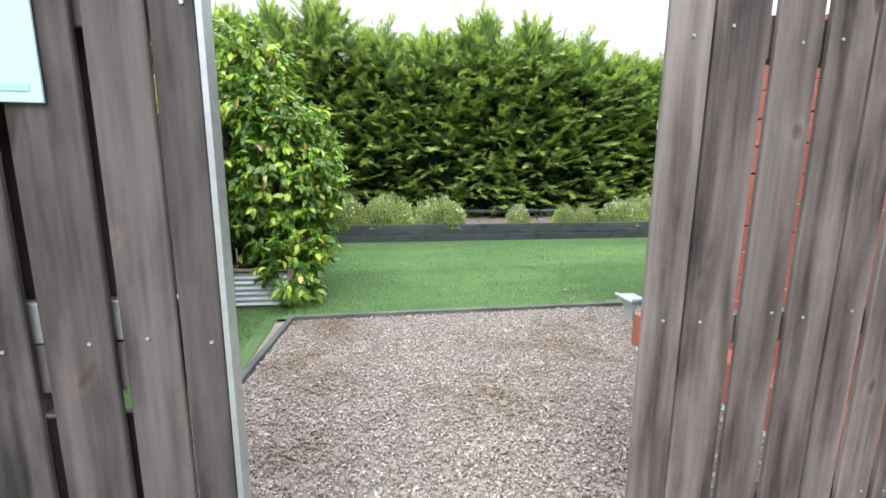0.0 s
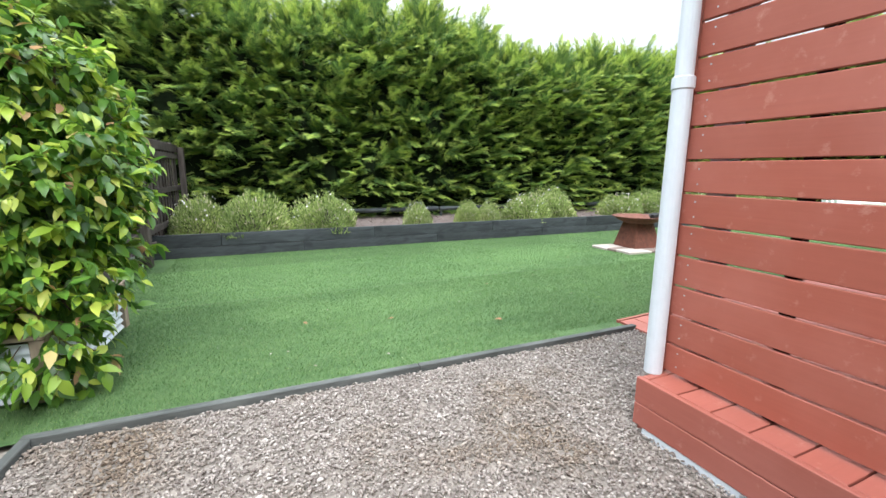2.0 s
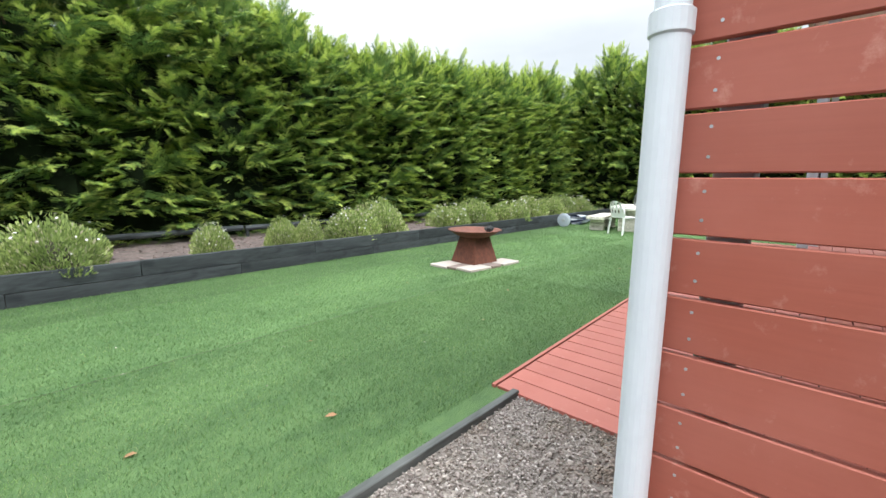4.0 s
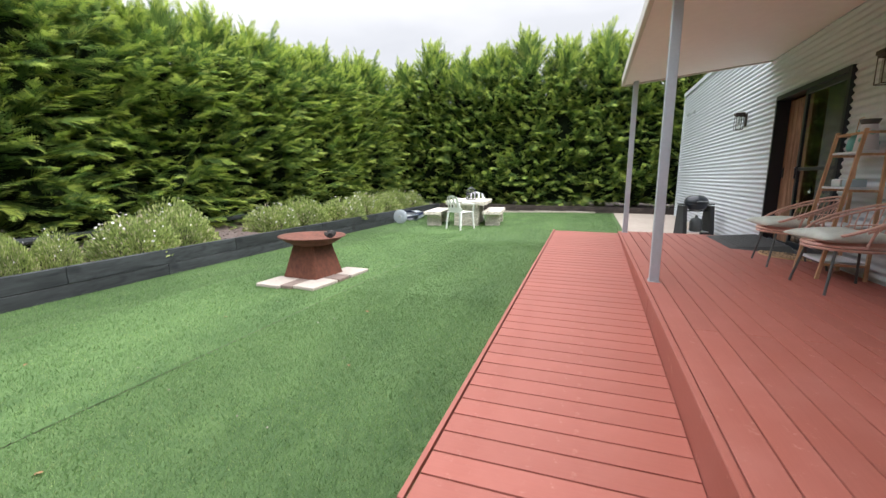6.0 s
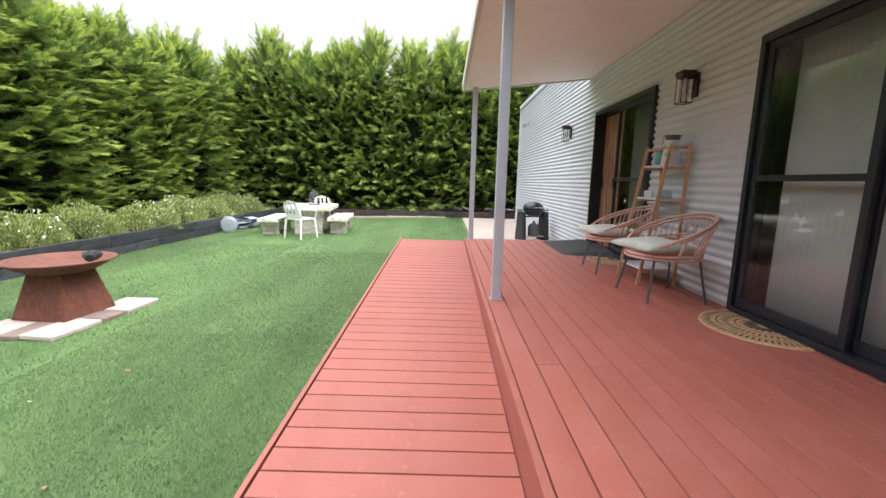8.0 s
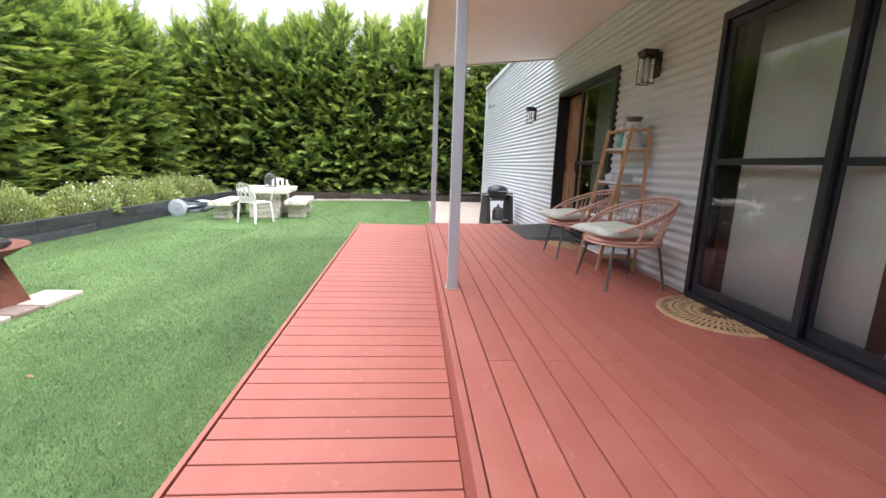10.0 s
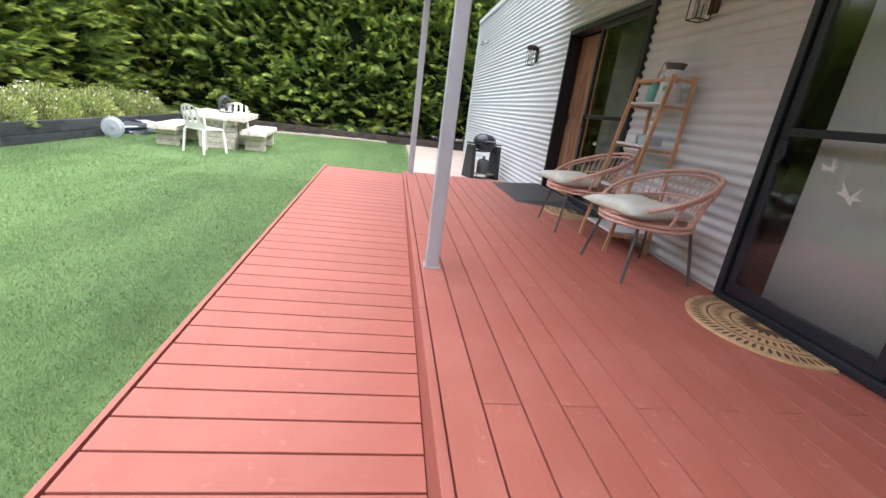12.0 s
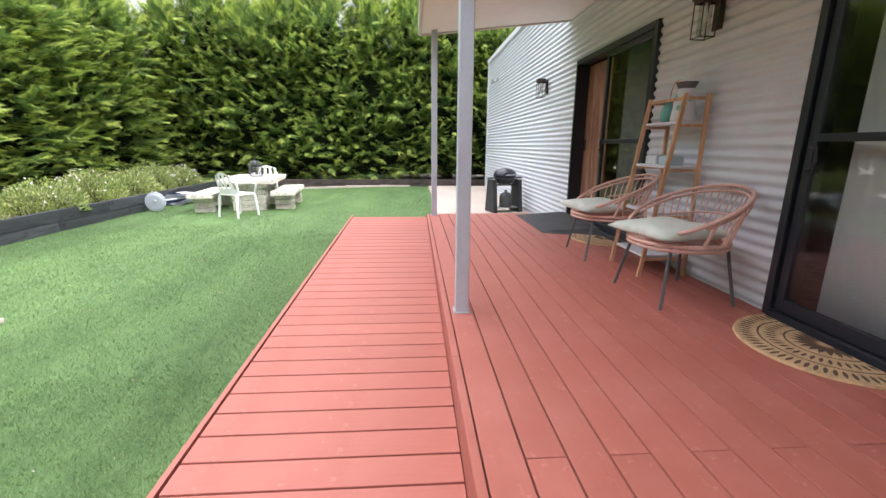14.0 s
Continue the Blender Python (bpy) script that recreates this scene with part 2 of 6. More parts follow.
M_brick = plain("paver_grey_brown", (0.2, 0.15, 0.13), 0.9, grain=25, amount=0.25, bumps=0.3)
M_pallet = timber("whitewashed_timber", (0.48, 0.45, 0.38), (0.72, 0.68, 0.6), "x", 0.8, 0.12, 30.0)
M_plastic = plain("white_plastic", (0.75, 0.76, 0.75), 0.4, grain=10, amount=0.03, bumps=0.02)
M_cane = plain("pink_cane", (0.64, 0.4, 0.34), 0.6, grain=80, amount=0.18, bumps=0.1)
M_leg = plain("grey_metal_leg", (0.09, 0.1, 0.105), 0.45, 0.2, grain=60, amount=0.1, bumps=0.02)
M_cushion = plain("sage_cushion", (0.57, 0.61, 0.57), 0.95, grain=180, amount=0.12, bumps=0.3)
M_bamboo = timber("bamboo_frame", (0.45, 0.25, 0.14), (0.68, 0.43, 0.27), "z", 0.55, 0.05, 30.0)
M_teal = plain("teal_ceramic", (0.18, 0.5, 0.47), 0.3, grain=6, amount=0.35, bumps=0.02)
M_coir = plain("coir", (0.5, 0.34, 0.19), 0.95, grain=200, amount=0.3, bumps=0.5)
M_coirdark = plain("coir_print_dark", (0.1, 0.06, 0.035), 0.95, grain=200, amount=0.3, bumps=0.5)
M_navy = plain("navy_fabric", (0.05, 0.07, 0.14), 0.9, grain=60, amount=0.1, bumps=0.1)
M_bark = timber("bark", (0.05, 0.035, 0.025), (0.16, 0.11, 0.08), "z", 0.95, 0.0, 25.0)
M_planterwood = timber("planter_timber", (0.2, 0.15, 0.11), (0.4, 0.32, 0.25), "z", 0.85, 0.1, 25.0)
M_sign = plain("sign_pale_blue", (0.4, 0.52, 0.6), 0.4, grain=4, amount=0.03, bumps=0)
M_signink = plain("sign_green_ink", (0.3, 0.55, 0.42), 0.5, grain=4, amount=0.03, bumps=0)
M_cypress = leafy("cypress_spray", [(0.0, (0.055, 0.105, 0.036)), (0.4, (0.115, 0.205, 0.06)), (0.8, (0.21, 0.325, 0.08)), (1.0, (0.35, 0.4, 0.12))], 0.6, 0.35, 0.3)
M_tip = leafy("cypress_new_growth", [(0.0, (0.2, 0.3, 0.07)), (0.5, (0.36, 0.48, 0.1)), (1.0, (0.54, 0.62, 0.17))], 0.6, 0.35, 0.3)
# near-black, the shade between the sprays put into a colour
M_core = plain("cypress_shade_core", (0.01, 0.016, 0.007), 1.0, 0.0, 0.05, grain=5, amount=0.4, bumps=0)
M_leaf = leafy("glossy_leaf", [(0.0, (0.05, 0.125, 0.03)), (0.45, (0.13, 0.27, 0.04)), (0.8, (0.33, 0.47, 0.06)), (0.975, (0.6, 0.67, 0.13)), (0.99, (0.62, 0.4, 0.24)), (1.0, (0.7, 0.36, 0.24))], 0.32, 0.4, 0.5)
M_leaf_yellow = leafy("yellow_green_leaf", [(0.0, (0.16, 0.26, 0.03)), (0.5, (0.4, 0.5, 0.05)), (0.93, (0.62, 0.66, 0.1)), (1.0, (0.62, 0.36, 0.2))], 0.4, 0.4, 0.4)
M_shrub = leafy("shrub_leaf", [(0.0, (0.14, 0.19, 0.07)), (0.45, (0.29, 0.38, 0.13)), (0.85, (0.46, 0.55, 0.21)), (1.0, (0.66, 0.56, 0.5))], 0.7, 0.3, 0.2)
M_flower = plain("white_petal", (0.75, 0.7, 0.74), 0.6, grain=10, amount=0.05, bumps=0)
M_stone = None


def stone_material():
    m, n, l, b = nodes_of("gravel_stone", 0.85, 0.0, 0.3)
    rnd = n.new("ShaderNodeNewGeometry").outputs["Random Per Island"]
    c = ramp(n, l, rnd, [(0.0, (0.17, 0.14, 0.13)), (0.35, (0.26, 0.225, 0.205)), (0.8, (0.35, 0.31, 0.285)), (1.0, (0.5, 0.46, 0.43))])
    f = noise_tex(n, l, 60.0, 4.0)
    g = noise_tex(n, l, 1.6, 4.0)
    c = mixc(n, l, 1.0, c, ramp(n, l, f, [(0.3, (0.8, 0.8, 0.8)), (0.7, (1.1, 1.08, 1.06))]), "MULTIPLY")
    c = mixc(n, l, 1.0, c, ramp(n, l, g, [(0.33, (0.68, 0.6, 0.5)), (0.5, (1.0, 1.0, 1.0))]), "MULTIPLY")
    l.new(c, b.inputs["Base Color"])
    return m


M_stone = stone_material()

# ---------------------------------------------------------------- mesh helpers
def finish(bm, name, mat, parent=None, label="", smooth=False):
    me = bpy.data.meshes.new(name)
    bm.to_mesh(me)
    bm.free()
    me.materials.append(mat)
    if smooth:
        me.shade_smooth()
    ob = new(name, me)
    if parent is not None:
        ob.parent = parent
    if label:
        tagged(ob, label)
    return ob


def share(me, name, m, parent=None, label=""):
    """An object of its own on a mesh that is already there."""
    ob = new(name, me)
    ob.matrix_basis = m
    if parent is not None:
        ob.parent = parent
    if label:
        tagged(ob, label)
    return ob


def empty(name, label, category, loc=(0, 0, 0), rz=0, group=""):
    ob = new(name)
    ob.matrix_basis = pose(*loc, 0, 0, rz)
    return tagged(ob, label, category, group)


def box(bm, x0, x1, y0, y1, z0, z1, c=0.0):
    """A box; with c, its edges are chamfered by c."""
    if c <= 0:
        v = [bm.verts.new((x, y, z)) for x in (x0, x1) for y in (y0, y1) for z in (z0, z1)]
        for f in ((0, 1, 3, 2), (4, 6, 7, 5), (0, 4, 5, 1), (2, 3, 7, 6), (0, 2, 6, 4), (1, 5, 7, 3)):
            bm.faces.new([v[k] for k in f])
        return v
    P = {}
    X, Y, Z = (x0, x1), (y0, y1), (z0, z1)
    allv = []
    for i in (0, 1):
        for j in (0, 1):
            for k in (0, 1):
                sx, sy, sz = 1 - 2 * i, 1 - 2 * j, 1 - 2 * k
                P[i, j, k, 0] = bm.verts.new((X[i], Y[j] + sy * c, Z[k] + sz * c))
                P[i, j, k, 1] = bm.verts.new((X[i] + sx * c, Y[j], Z[k] + sz * c))
                P[i, j, k, 2] = bm.verts.new((X[i] + sx * c, Y[j] + sy * c, Z[k]))
                allv += [P[i, j, k, q] for q in (0, 1, 2)]
                bm.faces.new([P[i, j, k, q] for q in ((0, 1, 2) if (i + j + k) % 2 == 0 else (0, 2, 1))])
    for s in (0, 1):
        bm.faces.new([P[s, a, b, 0] for a, b in ((0, 0), (0, 1), (1, 1), (1, 0))])
        bm.faces.new([P[a, s, b, 1] for a, b in ((0, 0), (0, 1), (1, 1), (1, 0))])
        bm.faces.new([P[a, b, s, 2] for a, b in ((0, 0), (0, 1), (1, 1), (1, 0))])
        for t in (0, 1):
            bm.faces.new([P[s, t, 0, 0], P[s, t, 1, 0], P[s, t, 1, 1], P[s, t, 0, 1]])
            bm.faces.new([P[s, 0, t, 0], P[s, 1, t, 0], P[s, 1, t, 2], P[s, 0, t, 2]])
            bm.faces.new([P[0, s, t, 1], P[1, s, t, 1], P[1, s, t, 2], P[0, s, t, 2]])
    bmesh.ops.recalc_face_normals(bm, faces=bm.faces[-26:] if False else list({f for v in allv for f in v.link_faces}))
    return allv


def rod(bm, p, q, r, r2=None, n=10, caps=True):
    p, q = Vector(p), Vector(q)
    r2 = r if r2 is None else r2
    ax = (q - p).normalized()
    u = ax.orthogonal().normalized()
    w = ax.cross(u)
    a = [bm.verts.new(p + (u * math.cos(k * math.tau / n) + w * math.sin(k * math.tau / n)) * r) for k in range(n)]
    b = [bm.verts.new(q + (u * math.cos(k * math.tau / n) + w * math.sin(k * math.tau / n)) * r2) for k in range(n)]
    for k in range(n):
        bm.faces.new([a[k], a[(k + 1) % n], b[(k + 1) % n], b[k]])
    if caps:
        bm.faces.new(a[::-1])
        bm.faces.new(b)


def tube(bm, pts, r, n=6, closed=False):
    """A tube through points; r is one radius or one for each point."""
    pts = [Vector(p) for p in pts]
    rs = r if isinstance(r, (list, tuple)) else [r] * len(pts)
    rings, m = [], len(pts)
    u = None
    for k, p in enumerate(pts):
        a = pts[(k - 1) % m] if (closed or k > 0) else p
        b = pts[(k + 1) % m] if (closed or k < m - 1) else p
        ax = (b - a).normalized()
        u = ax.orthogonal().normalized() if u is None else (u - ax * u.dot(ax)).normalized()
        w = ax.cross(u)
        rings.append([bm.verts.new(p + (u * math.cos(i * math.tau / n) + w * math.sin(i * math.tau / n)) * rs[k]) for i in range(n)])
    for k in range(m if closed else m - 1):
        a, b = rings[k], rings[(k + 1) % m]
        for i in range(n):
            bm.faces.new([a[i], a[(i + 1) % n], b[(i + 1) % n], b[i]])
    if not closed:
        bm.faces.new(rings[0][::-1])
        bm.faces.new(rings[-1])


def lathe(bm, prof, n=24, at=(0, 0, 0)):
    rings = []
    for r, z in prof:
        rings.append([bm.verts.new((at[0] + r * math.cos(k * math.tau / n), at[1] + r * math.sin(k * math.tau / n), at[2] + z)) for k in range(n)])
    for a, b in zip(rings, rings[1:]):
        for k in range(n):
            bm.faces.new([a[k], a[(k + 1) % n], b[(k + 1) % n], b[k]])
    bm.faces.new(rings[0][::-1])
    bm.faces.new(rings[-1])


def box_part(name, mat, parent, dims, c=0.0, label=""):
    bm = bmesh.new()
    box(bm, *dims, c)
    return finish(bm, name, mat, parent, label)


def array_mesh(name, verts, faces, mat, second=None, flags=None):
    """A mesh from numpy arrays: verts (n, 3), faces (m, 3)."""
    me = bpy.data.meshes.new(name)
    me.vertices.add(len(verts))
    me.vertices.foreach_set("co", np.asarray(verts, np.float32).ravel())
    me.loops.add(faces.size)
    me.loops.foreach_set("vertex_index", np.asarray(faces, np.int32).ravel())
    me.polygons.add(len(faces))
    me.polygons.foreach_set("loop_start", np.arange(0, faces.size, 3, dtype=np.int32))
    me.update(calc_edges=True)
    me.materials.append(mat)
    if second:  # flagged faces take the second material
        me.materials.append(second)
        me.polygons.foreach_set("material_index", np.asarray(flags, np.int32))
    return me


def scatter(template_v, template_f, pos, frames, scale):
    """Many turned and scaled copies of a small template, as one array mesh. frames: (n, 3, 3) with columns as axes."""
    v = np.einsum("nij,kj->nki", frames, template_v) * np.asarray(scale)[:, None, None] + pos[:, None, :]
    f = template_f[None] + (np.arange(len(pos)) * len(template_v))[:, None, None]
    return v.reshape(-1, 3), f.reshape(-1, 3)


def axes(direction, up):
    """Frames whose y axis points along direction and whose z axis is near up."""
    y = direction / np.linalg.norm(direction, axis=1, keepdims=True)
    x = np.cross(y, up)
    x /= np.linalg.norm(x, axis=1, keepdims=True) + 1e-9
    z = np.cross(x, y)
    return np.stack([x, y, z], axis=2)


def ground_z(x, y):
    return -0.028 * max(0.0, min(y, 10.5) - 5)

# ---------------------------------------------------------------- plan (metres)
DECK_Z, DECK_N, DECK_E, DECK_W = 0.26, 3.945, 11.12, 3.175
WALL_Y, WALL_E, WALL_W, WALL_TOP = 1.93, 18.0, 3.3, 3.62
RAMP_W, RAMP_N = 4.25, 5.09
BED_Y, BED_X, BED_TOP = 9.92, 18.3, 0.22
GRAVEL = (0.62, 4.92)
SLAT_X = 3.33

# ---------------------------------------------------------------- ground
bm = bmesh.new()
xs = [-120, -40, -10, -4, -2, 0, 2, 4, 6, 8, 10, 12, 14, 16, 18, 20, 40, 140]
ys = [-120, -40, -10, -4, -2, 0, 2, 3, 4, 5, 6, 7, 8, 9, 10, 10.5, 12, 16, 40, 140]
grid = [[bm.verts.new((x, y, ground_z(x, y) - 0.03)) for y in ys] for x in xs]
for i in range(len(xs) - 1):
    for j in range(len(ys) - 1):
        bm.faces.new([grid[i][j], grid[i + 1][j], grid[i + 1][j + 1], grid[i][j + 1]])
ground = tagged(finish(bm, "ground", M_soil), "bare brown earth around the garden", "ground", kind="structure")


def ground_sheet(name, mat, x0, x1, y0, y1, lift, label, category, step=0.5):
    bm = bmesh.new()
    nx, ny = max(1, round((x1 - x0) / step)), max(1, round((y1 - y0) / step))
    g = [[bm.verts.new((x0 + (x1 - x0) * i / nx, y0 + (y1 - y0) * j / ny, 0)) for j in range(ny + 1)] for i in range(nx + 1)]
    for row in g:
        for v in row:
            v.co.z = ground_z(v.co.x, v.co.y) + lift
    for i in range(nx):
        for j in range(ny):
            bm.faces.new([g[i][j], g[i + 1][j], g[i + 1][j + 1], g[i][j + 1]])
    return tagged(finish(bm, name, mat), label, category, kind="structure")


for y0, y1, roll in ((GRAVEL[1] + 0.03, 7.024, M_turf), (7.036, 8.846, M_turf_pale), (8.853, BED_Y + 0.02, M_turf_deep)):
    ground_sheet("artificial_lawn", roll, -1.2, BED_X, y0, y1, 0.0, "green artificial turf lawn between the deck and garden beds", "lawn")
ground_sheet("artificial_lawn_end", M_turf, DECK_E + 0.03, BED_X, 3.725, GRAVEL[1] + 0.024, 0.0, "green artificial turf beyond the end of the ramp", "lawn")
lawn_strip = ground_sheet("artificial_lawn_strip", M_turf, -1.2, 0.5, 0.0, GRAVEL[1] + 0.03, 0.0, "narrow strip of green artificial turf along the fence", "lawn")
path = ground_sheet("concrete_path", M_concrete, DECK_E + 0.03, BED_X + 1.0, WALL_Y, 3.72, 0.02, "pale concrete path beyond the end of the deck", "path")
gravel_bed = ground_sheet("gravel_bed", M_gravelbed, 0.4, RAMP_W + 0.1, -2.5, GRAVEL[1], -0.012, "pinkish grey crushed gravel yard", "gravel")

# ---------------------------------------------------------------- garden beds
def sleeper_wall(name, label, along, x0, x1, y0, y1):
    wall = tagged(new(name), label, "retaining wall", kind="structure")
    r = random.Random(4)
    a0, a1 = (x0, x1) if along == "x" else (y0, y1)
    for row in range(2):
        a = a0 - (1.2 if row else 0.0)
        while a < a1:
            b = min(a + 2.4, a1)
            s = max(a, a0)
            top = BED_TOP - 0.006 - 0.2 * (1 - row)
            off = r.uniform(-0.006, 0.006)
            if b - s > 0.1:
                bm = bmesh.new()
                L = b - s - 0.006
                if along == "x":
                    box(bm, -L / 2, L / 2, 0, 0.07, -0.194, 0, 0.005)
                else:
                    box(bm, 0, 0.07, -L / 2, L / 2, -0.194, 0, 0.005)
                ob = finish(bm, "sleeper", M_sleeper if along == "x" else M_sleeper_brown, wall)
                ob.location = ((s + b) / 2, y0 + off, top) if along == "x" else (x0 + off, (s + b) / 2, top)
            a += 2.4
    return wall


sleeper_wall("retaining_wall", "low retaining wall of two stacked black timber sleepers beside the lawn", "x", -0.1, BED_X, BED_Y, BED_Y)
sleeper_wall("retaining_wall", "low black sleeper retaining wall at the far end of the lawn", "y", BED_X, BED_X, 1.0, BED_Y)
bm = bmesh.new()
kr = random.Random(6)
y = 4.3
while y < 8.4:
    L = kr.uniform(0.25, 0.7)
    box(bm, BED_X - kr.uniform(0.07, 0.1), BED_X - 0.012, y, y + L - 0.02, -0.12, ground_z(0, y) + kr.uniform(0.03, 0.06), 0.008)
    y += L
tagged(finish(bm, "kerb_stones", M_paver), "pale rough kerb stones at the foot of the far sleeper wall", "kerb", kind="structure")
rail = new("bed_back_edging")
tagged(rail, "dark round timber rail edging the back of the mulched bed", "garden edging", kind="structure")
for k in range(7):
    bm = bmesh.new()
    x = 0.4 + 2.6 * k
    rod(bm, (x, 11.9, 0.3), (x + 2.55, 11.88, 0.31), 0.05, n=8)
    rod(bm, (x + 0.05, 11.92, 0.0), (x + 0.05, 11.92, 0.33), 0.035, n=8)
    finish(bm, "edging_rail", M_sleeper, rail)
bm = bmesh.new()
box(bm, -1.5, BED_X + 0.07, BED_Y + 0.07, 14.5, -0.4, 0.13)
box(bm, BED_X + 0.07, 23, 0.0, BED_Y + 0.07, -0.4, 0.13)
tagged(finish(bm, "mulched_bed", M_mulch), "raised garden bed filled with dark bark mulch", "garden bed", kind="structure")
rng = np.random.default_rng(5)
TET_V = np.array([(-1, -0.5, 0), (1, -0.6, 0.05), (0.9, 0.5, -0.05), (-0.8, 0.6, 0.1), (0, 0, 0.35)])
TET_F = np.array([(0, 1, 4), (1, 2, 4), (2, 3, 4), (3, 0, 4)])
n = 9000
pos = np.stack([rng.uniform(0.4, 18.3, n), rng.uniform(BED_Y + 0.08, 11.85, n), np.full(n, 0.135)], 1)
d = rng.normal(size=(n, 3)) * (1, 1, 0.35)
v, f = scatter(TET_V, TET_F, pos, axes(d, np.array([0, 0, 1.0])), rng.uniform(0.008, 0.028, n))
tagged(new("mulch_chips", array_mesh("mulch_chips", v, f, M_chip)), "loose bark chips on the garden bed", "mulch", kind="stuff")

# ---------------------------------------------------------------- gravel stones and edging
edging = tagged(new("gravel_edging"), "dark grey timber edging boards between gravel and lawn", "garden edging", kind="structure")
for x0, y0, x1, y1 in ((0.40, 2.2, 0.62, 4.916), (0.598, 4.94, 2.45, 4.935), (2.455, 4.935, 4.24, 4.93)):
    L = math.hypot(x1 - x0, y1 - y0)
    bm = bmesh.new()
    box(bm, 0, L, -0.022, 0.022, -0.05, 0.03, 0.004)
    ob = finish(bm, "edging_board", M_edge, edging)
    ob.matrix_basis = pose(x0, y0, 0, 0, 0, math.degrees(math.atan2(y1 - y0, x1 - x0)))
ico = bmesh.new()
bmesh.ops.create_icosphere(ico, subdivisions=1, radius=1)
STONE_V = np.array([tuple(q.co) for q in ico.verts])
STONE_F = np.array([[q.index for q in p.verts] for p in ico.faces])
ico.free()
n = 110000
pos = np.stack([rng.uniform(0.5, RAMP_W + 0.05, n), rng.uniform(0.9, GRAVEL[1] - 0.02, n), np.zeros(n)], 1)
left = 0.42 + (pos[:, 1] - 2.2) * 0.08 + 0.005
keep = (pos[:, 0] > left) & ~((pos[:, 0] > 3.2) & (pos[:, 1] < 3.95))
pos = pos[keep]
n = len(pos)
pos[:, 2] = rng.uniform(-0.006, 0.006, n)
size = rng.gamma(5.0, 0.0009, n) + 0.003
jig = STONE_V * np.array([1, 0.75, 0.55])
vs, fs = [], []
for variant in range(6):
    sel = np.arange(variant, n, 6)
    t = jig * rng.uniform(0.65, 1.3, (len(STONE_V), 1))
    d = rng.normal(size=(len(sel), 3)) * (1, 1, 0.3)
    v, f = scatter(t, STONE_F, pos[sel], axes(d, rng.normal(size=(len(sel), 3)) * 0.3 + (0, 0, 1)), size[sel])
    fs.append(f + sum(len(q) for q in vs))
    vs.append(v)
tagged(new("gravel_stones", array_mesh("gravel_stones", np.concatenate(vs), np.concatenate(fs), M_stone)), "loose crushed gravel stones, pinkish grey", "gravel", kind="stuff")

# ---------------------------------------------------------------- deck, ramp, screen
deck = tagged(new("deck"), "raised deck of red composite boards along the house", "deck", kind="structure")
PITCH, GAP = 0.145, 0.0075


def board_x(x0, x1, yc, w, mat, parent, name="deck_board"):
    bm = bmesh.new()
    L = x1 - x0 - 0.004
    box(bm, -L / 2, L / 2, -w / 2, w / 2, -0.023, 0, 0.0016)
    ob = finish(bm, name, mat, parent)
    ob.location = ((x0 + x1) / 2, yc, DECK_Z)
    return ob


BOARD_N = 3.932
rows = int((BOARD_N - WALL_Y) / PITCH) + 1
for k in range(rows):
    y1 = BOARD_N - k * PITCH
    y0 = max(y1 - PITCH, WALL_Y - 0.03)
    cuts = [DECK_W + 0.026, 5.907, 9.9, DECK_E] if k % 2 else [DECK_W + 0.026, 3.0 + 4.9 * (k != 2), DECK_E]
    cuts = [c for c in cuts if c > 3.1]
    for a, b in zip(cuts, cuts[1:]):
        board_x(a, b, (y0 + y1) / 2, y1 - y0 - GAP, M_deck_x, deck)
for j in range(8):
    y1 = WALL_Y - 0.04 - j * PITCH
    board_x(DECK_W + 0.026, DECK_W + 0.2, y1 - PITCH / 2, PITCH - GAP, M_deck_x, deck)
nose = box_part("deck_nosing", M_deck_y, deck, (DECK_W, DECK_W + 0.024, 0.7, DECK_N + 0.033, DECK_Z - 0.12, DECK_Z + 0.001), 0.003)
box_part("deck_fascia", M_deck_y, deck, (DECK_W - 0.001, DECK_W + 0.022, 0.7, DECK_N + 0.032, 0.03, DECK_Z - 0.124), 0.003)
for x0, x1 in ((DECK_W + 0.026, 6.62), (6.623, DECK_E)):
    box_part("deck_fascia", M_deck_x, deck, (x0, x1, BOARD_N + 0.0015, DECK_N + 0.026, -0.01, DECK_Z + 0.0005), 0.004)
box_part("deck_fascia", M_deck_y, deck, (DECK_E + 0.002, DECK_E + 0.02, WALL_Y, DECK_N, 0.0, DECK_Z), 0.003)
# solid block in the shade colour, blackens the gaps between deck boards
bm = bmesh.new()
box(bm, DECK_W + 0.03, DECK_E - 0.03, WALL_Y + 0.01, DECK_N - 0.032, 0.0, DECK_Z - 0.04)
finish(bm, "deck_shade_fill", M_deck_dark, deck)
box_part("deck_footing", M_white, deck, (DECK_W + 0.004, DECK_W + 0.03, 0.7, DECK_N - 0.02, -0.03, 0.028))
box_part("vent_strip", M_galv, deck, (DECK_W - 0.004, DECK_W + 0.003, 3.24, 3.48, -0.02, 0.028))

